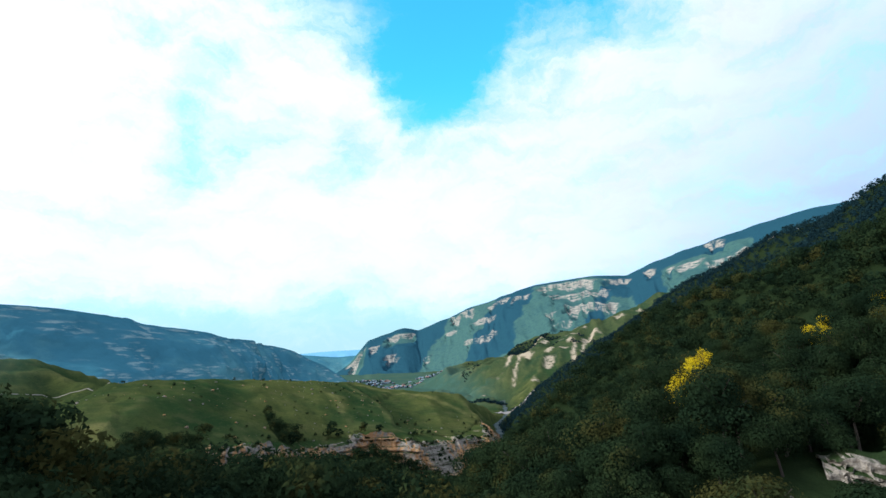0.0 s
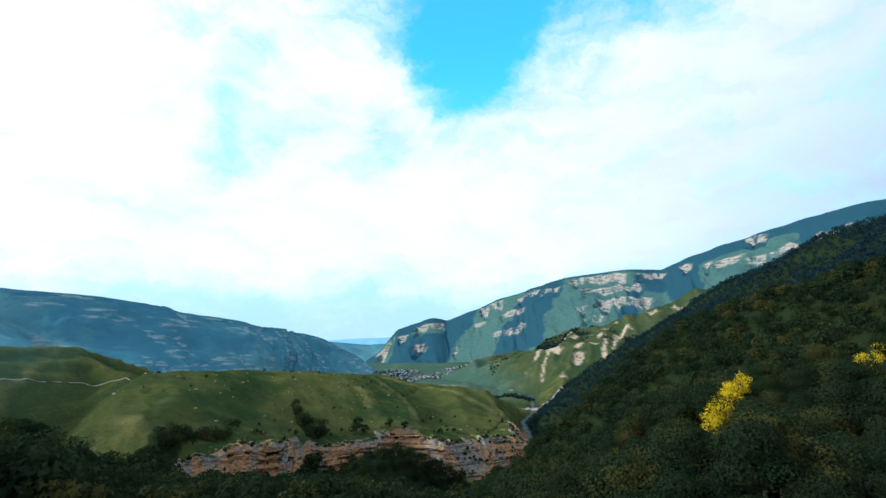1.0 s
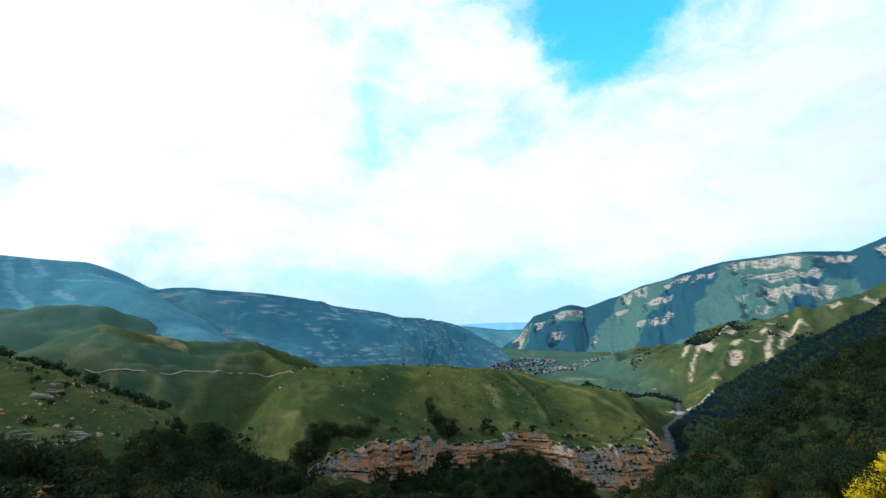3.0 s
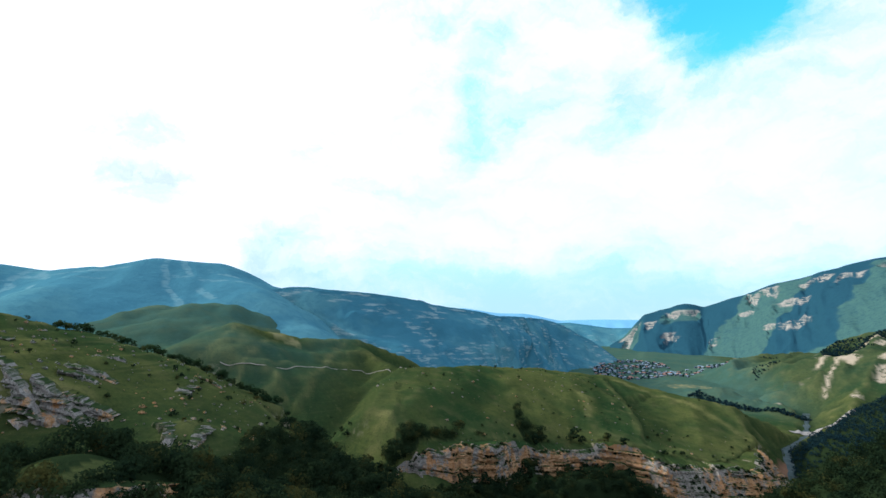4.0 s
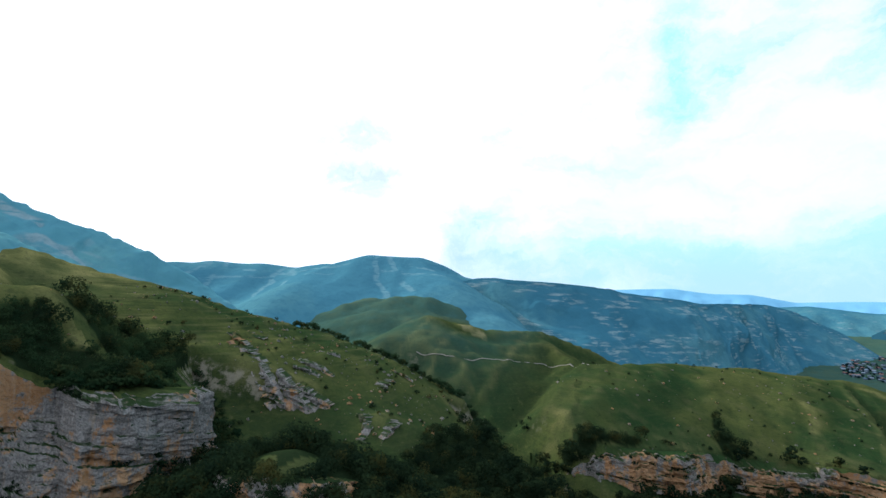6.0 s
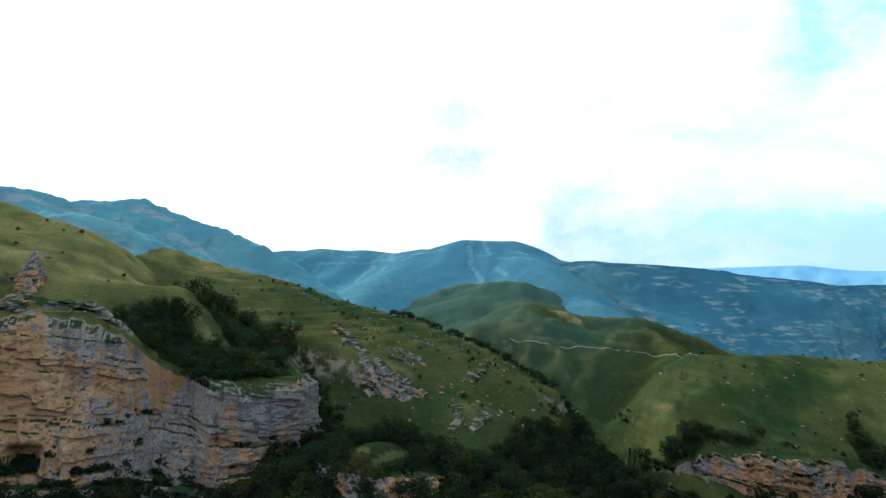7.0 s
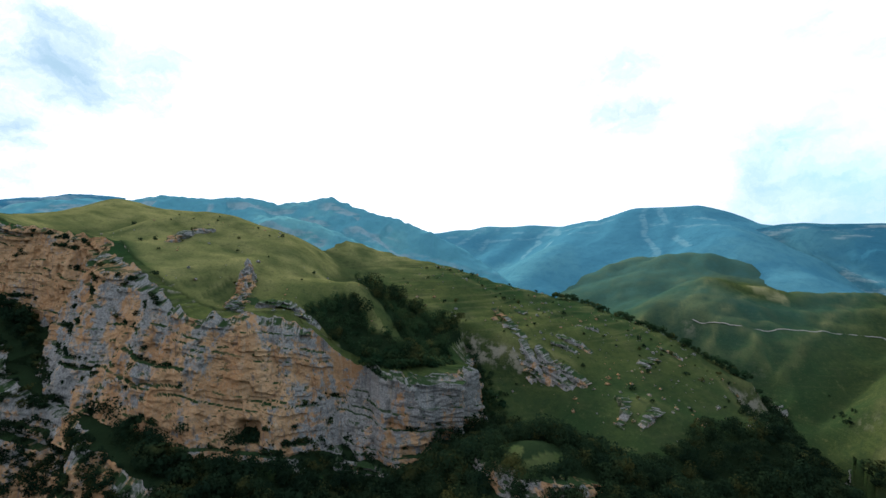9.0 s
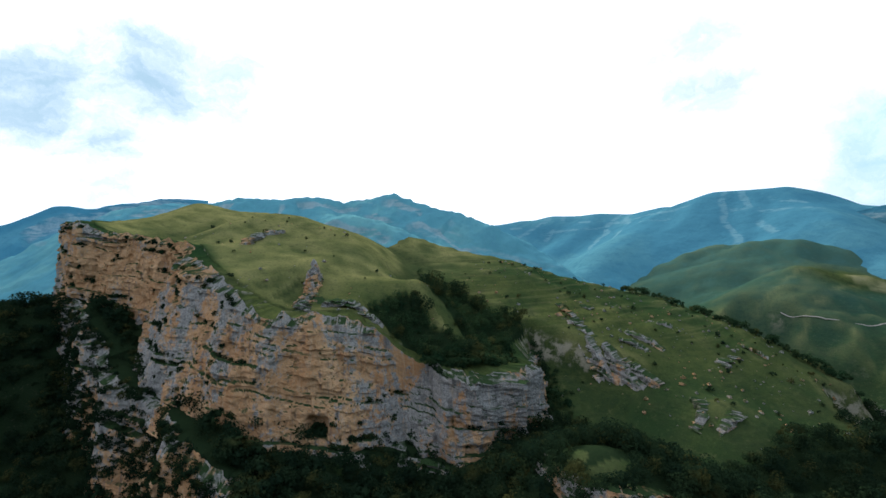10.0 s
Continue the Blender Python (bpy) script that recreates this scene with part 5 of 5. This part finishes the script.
def build_spire(x, y, high, seed):
    """A jagged rock tower with lesser pinnacles down a crumbling rib."""
    rng = np.random.default_rng(seed)
    spire = tagged(new("rock_spire"), "jagged limestone spire on a crumbling rib", "rock spire")
    for px, py, r, h in ((0, 0, 2.6, 1.0), (1.6, 1.2, 2.2, 0.8), (-1.9, 1.2, 2.2, 0.66), (1.2, -2.0, 2.4, 0.6), (3.6, 0.6, 2.4, 0.55), (-3.4, -0.8, 2.2, 0.4), (4.2, -2.4, 2.2, 0.4), (6.5, -0.5, 2.2, 0.42), (9.5, -1.6, 2.4, 0.36), (12.5, -0.6, 2.6, 0.32), (15, -2.4, 2.6, 0.3), (18, -1.4, 3.0, 0.34), (21, -3.0, 3.2, 0.3), (25, -1.5, 3.4, 0.36)):
        rows, sides = 11, 9
        zz, aa = np.meshgrid(np.linspace(0, 1, rows), np.linspace(0, 6.283, sides, endpoint=False), indexing="ij")
        rr = 1.25 * r * (1.0 - 0.75 * zz ** 1.3) * (0.6 + 0.8 * rng.random((rows, sides))) * (zz < 0.999)
        gx, gy = x + px, y + py
        g = float(land(np.array([gx]), np.array([gy]))[0])
        v = np.stack([gx + rr * np.cos(aa), gy + rr * np.sin(aa), g - 1.5 + (high * h + 1.5) * zz + 0.3 * rng.random((rows, sides)) * (zz < 0.999)], -1).reshape(-1, 3)
        part("pinnacle", mesh_of("pinnacle", v, sheet(rows, sides, wrap=True), GREY_ROCK), spire)
    return spire


build_spire(-226, -28, 12, 61)


# ---- loose stones and shrubs on the meadows ----
def stone_arrays(rng):
    verts, faces = tube([(0, 0, -0.5), (0.05, 0, 0.1), (0, 0.05, 0.5), (0.03, 0, 0.75)], [0.7, 0.95, 0.7, 0.15], 7)
    return verts * (0.75 + 0.5 * rng.random((len(verts), 1))), faces


def build_stones(places, seed):
    rng = np.random.default_rng(seed)
    kinds = [stone_arrays(rng) for _ in range(10)]
    z = land(places[:, 0], places[:, 1])
    verts, faces, base = [], [], 0
    for k, (x, y) in enumerate(places):
        v, f = kinds[int(rng.integers(10))]
        s = 0.35 + 1.3 * rng.random() ** 3
        verts.append(v * (s, s * rng.uniform(0.6, 1.1), s * 0.8) + (x, y, z[k]))
        faces.append(f + base)
        base += len(v)
    me = mesh_of("loose_stones", np.concatenate(verts), np.concatenate(faces), ROCK)
    return tagged(new("loose_stones", me), "scattered grey stones on the meadows", "stones", kind="stuff")


def open_turf(x, y):
    return ~woods(x, y) & (rough(x / 50, y / 50, 3, 109) > -0.1)


build_stones(np.vstack([scatter(900, (-350, 60, -150, 290), open_turf, 8, 2.5), scatter(500, (-230, 290, 60, 600), open_turf, 9, 4), scatter(250, (-330, -140, -190, 60), open_turf, 10, 4)]), 71)
joined_trees("meadow_shrubs", "small dark shrubs dotted over the meadows", np.vstack([scatter(260, (-340, 60, -160, 290), open_turf, 18, 5), scatter(230, (-230, 290, 100, 640), open_turf, 19, 5), scatter(60, (-330, -140, -200, 60), open_turf, 20, 6)]), (1.2, 3.6), 24, 40, 1.6, widen=1.2)


def brow(x, y):
    d, side, _, run = along(x, y, LEDGES)
    return (side * d > 7) & (side * d < 15) & (rough(x / 16, y / 16, 2, 117) > 0.05)


joined_trees("ledge_shrubs", "shrubs along the brow of the gorge ledges", scatter(2600, (-240, 250, 90, 560), brow, 33, 2.6), (1.5, 5), 34, 50, 1.3, widen=1.1)


def terrace(x, y):
    d, side, _, run = along(x, y, RIM)
    return (side * d < -1.5) & (side * d > -46) & (y < 80) & (x > -300) & (rough(x / 13, y / 13, 2, 119) > -0.5)


joined_trees("terrace_shrubs", "dense low scrub on the terrace under the cliff", scatter(12000, (-300, -200, -90, 80), terrace, 35, 2.1), (1.5, 5), 36, 50, 1.2, widen=1.1)


# ---- hillside road ----
def build_road():
    line = np.array([(-338, 309), (-325, 314), (-310, 321), (-302, 333), (-293, 348), (-284, 370), (-280, 395), (-270, 421), (-245, 426), (-220, 420)], float)
    lens = np.concatenate([[0], np.cumsum(np.hypot(*np.diff(line, axis=0).T))])
    s = np.arange(0, lens[-1], 2.0)
    x, y = np.interp(s, lens, line[:, 0]), np.interp(s, lens, line[:, 1])
    tx, ty = np.gradient(x), np.gradient(y)
    size = np.hypot(tx, ty)
    nx, ny = ty / size, -tx / size
    z = np.maximum(np.maximum(land(x, y), land(x - nx * 0.22, y - ny * 0.22)), land(x + nx * 0.22, y + ny * 0.22)) + 0.15
    verts = np.stack([np.stack([x - nx * 0.22, y - ny * 0.22, z], -1), np.stack([x + nx * 0.22, y + ny * 0.22, z], -1), np.stack([x + nx * 0.5, y + ny * 0.5, z - 0.1], -1), np.stack([x + nx * 0.7, y + ny * 0.7, z - 0.5], -1)])
    me = mesh_of("road", verts.reshape(-1, 3), sheet(4, len(s)), ROAD)
    return tagged(new("road", me), "pale unpaved road cut across the hillside", "road", kind="structure")


build_road()


# ---- river in the gorge ----
def build_strip(name, label, category, line, wide, mat, lift):
    line = np.asarray(line, float)
    lens = np.concatenate([[0], np.cumsum(np.hypot(*np.diff(line[:, :2], axis=0).T))])
    s = np.arange(0, lens[-1], 3.0)
    x, y = np.interp(s, lens, line[:, 0]), np.interp(s, lens, line[:, 1])
    tx, ty = np.gradient(x), np.gradient(y)
    size = np.hypot(tx, ty)
    nx, ny = ty / size, -tx / size
    across = np.linspace(-1, 1, 7)
    w = wide * (1 + 0.35 * rough(s / 20, s * 0, 2, 77))
    px, py = x[None] + nx[None] * across[:, None] * w[None], y[None] + ny[None] * across[:, None] * w[None]
    z = land(px, py) + lift
    me = mesh_of(name, np.stack([px, py, z], -1).reshape(-1, 3), sheet(7, len(s)), mat)
    return tagged(new(name, me), label, category, kind="structure")


build_strip("gravel_bank", "pale gravel and stone bank beside the river", "gravel", [(150, 742), (170, 752), (195, 770), (215, 790), (250, 800)], 7, GRAVEL, 0.9)
build_strip("water", "dark green river water in the gorge", "river", [(-60, 290), (-25, 315), (35, 392), (78, 450), (102, 515), (122, 645), (165, 740), (205, 900)], 3.5, WATER, 0.6)


# ---- village in the valley ----
def make_house(seed, size, roof_mat):
    """A gabled house: walls, roof, windows."""
    wide, deep, high = size
    house = tagged(new("house"), "small pale village house with a sheet-metal gabled roof", "house", "village houses")
    bm = bmesh.new()
    bmesh.ops.create_cube(bm, size=1.0)
    for v in bm.verts:
        v.co = Vector((v.co.x * wide, v.co.y * deep, (v.co.z + 0.5) * (high + 2.0) - 2.0))
    me = bpy.data.meshes.new("wall")
    bm.to_mesh(me)
    bm.free()
    me.materials.append(PLASTER)
    part("wall", me, house)
    w, d, r = wide / 2 + 0.5, deep / 2 + 0.5, high + wide * 0.26
    verts = [(-w, -d, high - 0.1), (0, -d, r), (w, -d, high - 0.1), (-w, d, high - 0.1), (0, d, r), (w, d, high - 0.1), (-w, -d, high - 0.4), (w, -d, high - 0.4), (-w, d, high - 0.4), (w, d, high - 0.4)]
    bm = bmesh.new()
    vs = [bm.verts.new(v) for v in verts]
    for f in ((0, 1, 4, 3), (1, 2, 5, 4), (6, 0, 3, 8), (2, 7, 9, 5), (6, 7, 2, 1, 0), (3, 4, 5, 9, 8), (7, 6, 8, 9)):
        bm.faces.new([vs[i] for i in f])
    me = bpy.data.meshes.new("roof")
    bm.to_mesh(me)
    bm.free()
    me.materials.append(roof_mat)
    part("roof", me, house)
    return house


def village(x, y):
    a = np.hypot((x + 45) / 95, (y - 1350) / 190) < 1
    b = np.hypot((x - 85) / 105, (y - 1275 - 0.25 * (x - 95)) / 34) < 1
    return (a | b) & (rough(x / 40, y / 40, 2, 113) > -0.5)


HOUSES = [make_house(k, size, ROOFS[k % 3 if k < 5 else 0]) for k, size in enumerate(((5, 6, 2.8), (4.5, 5.5, 2.6), (5, 8, 2.8), (4.5, 6, 3.4), (5, 9, 2.8), (4, 5, 2.4)))]
PLOTS = scatter(2600, (-150, 1140, 250, 1560), village, 11, 10.5)[:290]
for n, (x, y) in enumerate(PLOTS):
    z = float(land(np.array([x]), np.array([y]))[0])
    m = pose(x, y, z, 0, 0, float(rng.choice((15, 105, 30, 95)) + rng.normal() * 8))
    if n < len(HOUSES):
        HOUSES[n].matrix_basis = m
    else:
        copy_thing(HOUSES[int(rng.choice((0, 0, 1, 2, 3, 3, 4, 5)))], m)
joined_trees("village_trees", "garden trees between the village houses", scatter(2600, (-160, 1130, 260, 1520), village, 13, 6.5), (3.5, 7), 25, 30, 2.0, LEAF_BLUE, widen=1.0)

# ---- yellow autumn trees on the forest ridge ----
for n, (x, y, h, w, up) in enumerate(((44.9, 148.9, 12, 6, 0), (47.8, 150, 13, 7, 0), (51, 152, 13.5, 7, 0), (55, 155, 13.5, 6.5, 0), (58.6, 156.8, 13.5, 6, 0.5), (62.5, 158, 13, 5, 1), (86, 141, 11, 5.5, 0), (89.5, 139.5, 11, 5.5, 0), (92, 124, 12, 6, 1))):
    t = make_tree(350 + n, h, w, LEAF_YELLOW, 1300, 0.2, 18, name="yellow_tree", label="tree in bright yellow autumn leaf among green ones")
    t.matrix_basis = pose(x, y, float(land(np.array([x]), np.array([y]))[0]) + up, 0, 0, 40 * n)


def gully(x, y):
    d, side, _, _ = along(x, y, LEDGES)
    return (side * d < 9) & (side * d > -14) & (((x > -168) & (x < -154)) | ((x > -74) & (x < -24)) | ((x > -98) & (x < -90))) & (y > 240)


joined_trees("gully_trees", "dark trees filling the gullies between the ledges", scatter(3000, (-180, 240, 0, 450), gully, 37, 3.2), (10, 19), 38, 160, 0.6, widen=0.7)


def corner_places(seed):
    """Places on the brow of the cliff's low end, with their heights."""
    rng = np.random.default_rng(seed)
    s, (px, py, top, foot) = resample(RIM[:-1], 1.0)
    tx, ty = np.gradient(px), np.gradient(py)
    size = np.hypot(tx, ty)
    low = np.nonzero((py > 22) & (px > -235))[0]
    k = low[rng.integers(0, len(low), 230)]
    d = 11 * rng.uniform(0, 1, 230) ** 1.6
    x, y = px[k] - ty[k] / size[k] * d, py[k] + tx[k] / size[k] * d
    behind = land(px[k] - ty[k] / size[k] * 10, py[k] + tx[k] / size[k] * 10)
    return np.stack([x, y, top[k] + (behind - top[k]) * np.clip(d / 10, 0, 1) - 0.5], -1)


CORNER = corner_places(39)
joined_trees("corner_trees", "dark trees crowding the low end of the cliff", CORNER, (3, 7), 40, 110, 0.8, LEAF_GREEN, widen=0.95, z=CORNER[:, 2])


def under_wall(x, y):
    d, side, _, run = along(x, y, LOWER)
    return (side * d < 14) & (side * d > -16) & (run > 12) & (rough(x / 10, y / 10, 2, 129) > -0.35)


joined_trees("wall_trees", "dark trees at the foot of the lower wall", scatter(6000, (-300, -220, -110, 20), under_wall, 45, 3.3), (6, 13), 46, 120, 0.75, widen=0.8)


def saddle(x, y):
    return inside(x, y, [(-200, 80), (-214, 68), (-240, 76), (-250, 86), (-232, 92), (-212, 94), (-198, 92)])


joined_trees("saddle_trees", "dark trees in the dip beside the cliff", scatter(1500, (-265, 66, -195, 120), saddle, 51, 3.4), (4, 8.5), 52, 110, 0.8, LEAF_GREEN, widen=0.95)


def ledge_foot(x, y):
    d, side, _, run = along(x, y, LEDGES)
    return (side * d < -5) & (side * d > -16) & ((x < 20) | (side * d < -10)) & (x < 85) & (y > 240) & (rough(x / 14, y / 14, 2, 131) > -0.1)


joined_trees("ledge_trees", "dark trees hiding the foot of the ledges", scatter(7000, (-200, 230, 90, 560), ledge_foot, 53, 3.4), (6, 11), 54, 100, 0.85, widen=0.9)

joined_trees("canyon_woods", "dark woods on the canyon floor and sides", scatter(9000, (-430, -470, 310, 70), canyon_wood, 55, 6.0), (7, 12), 56, 60, 1.2, widen=0.95)
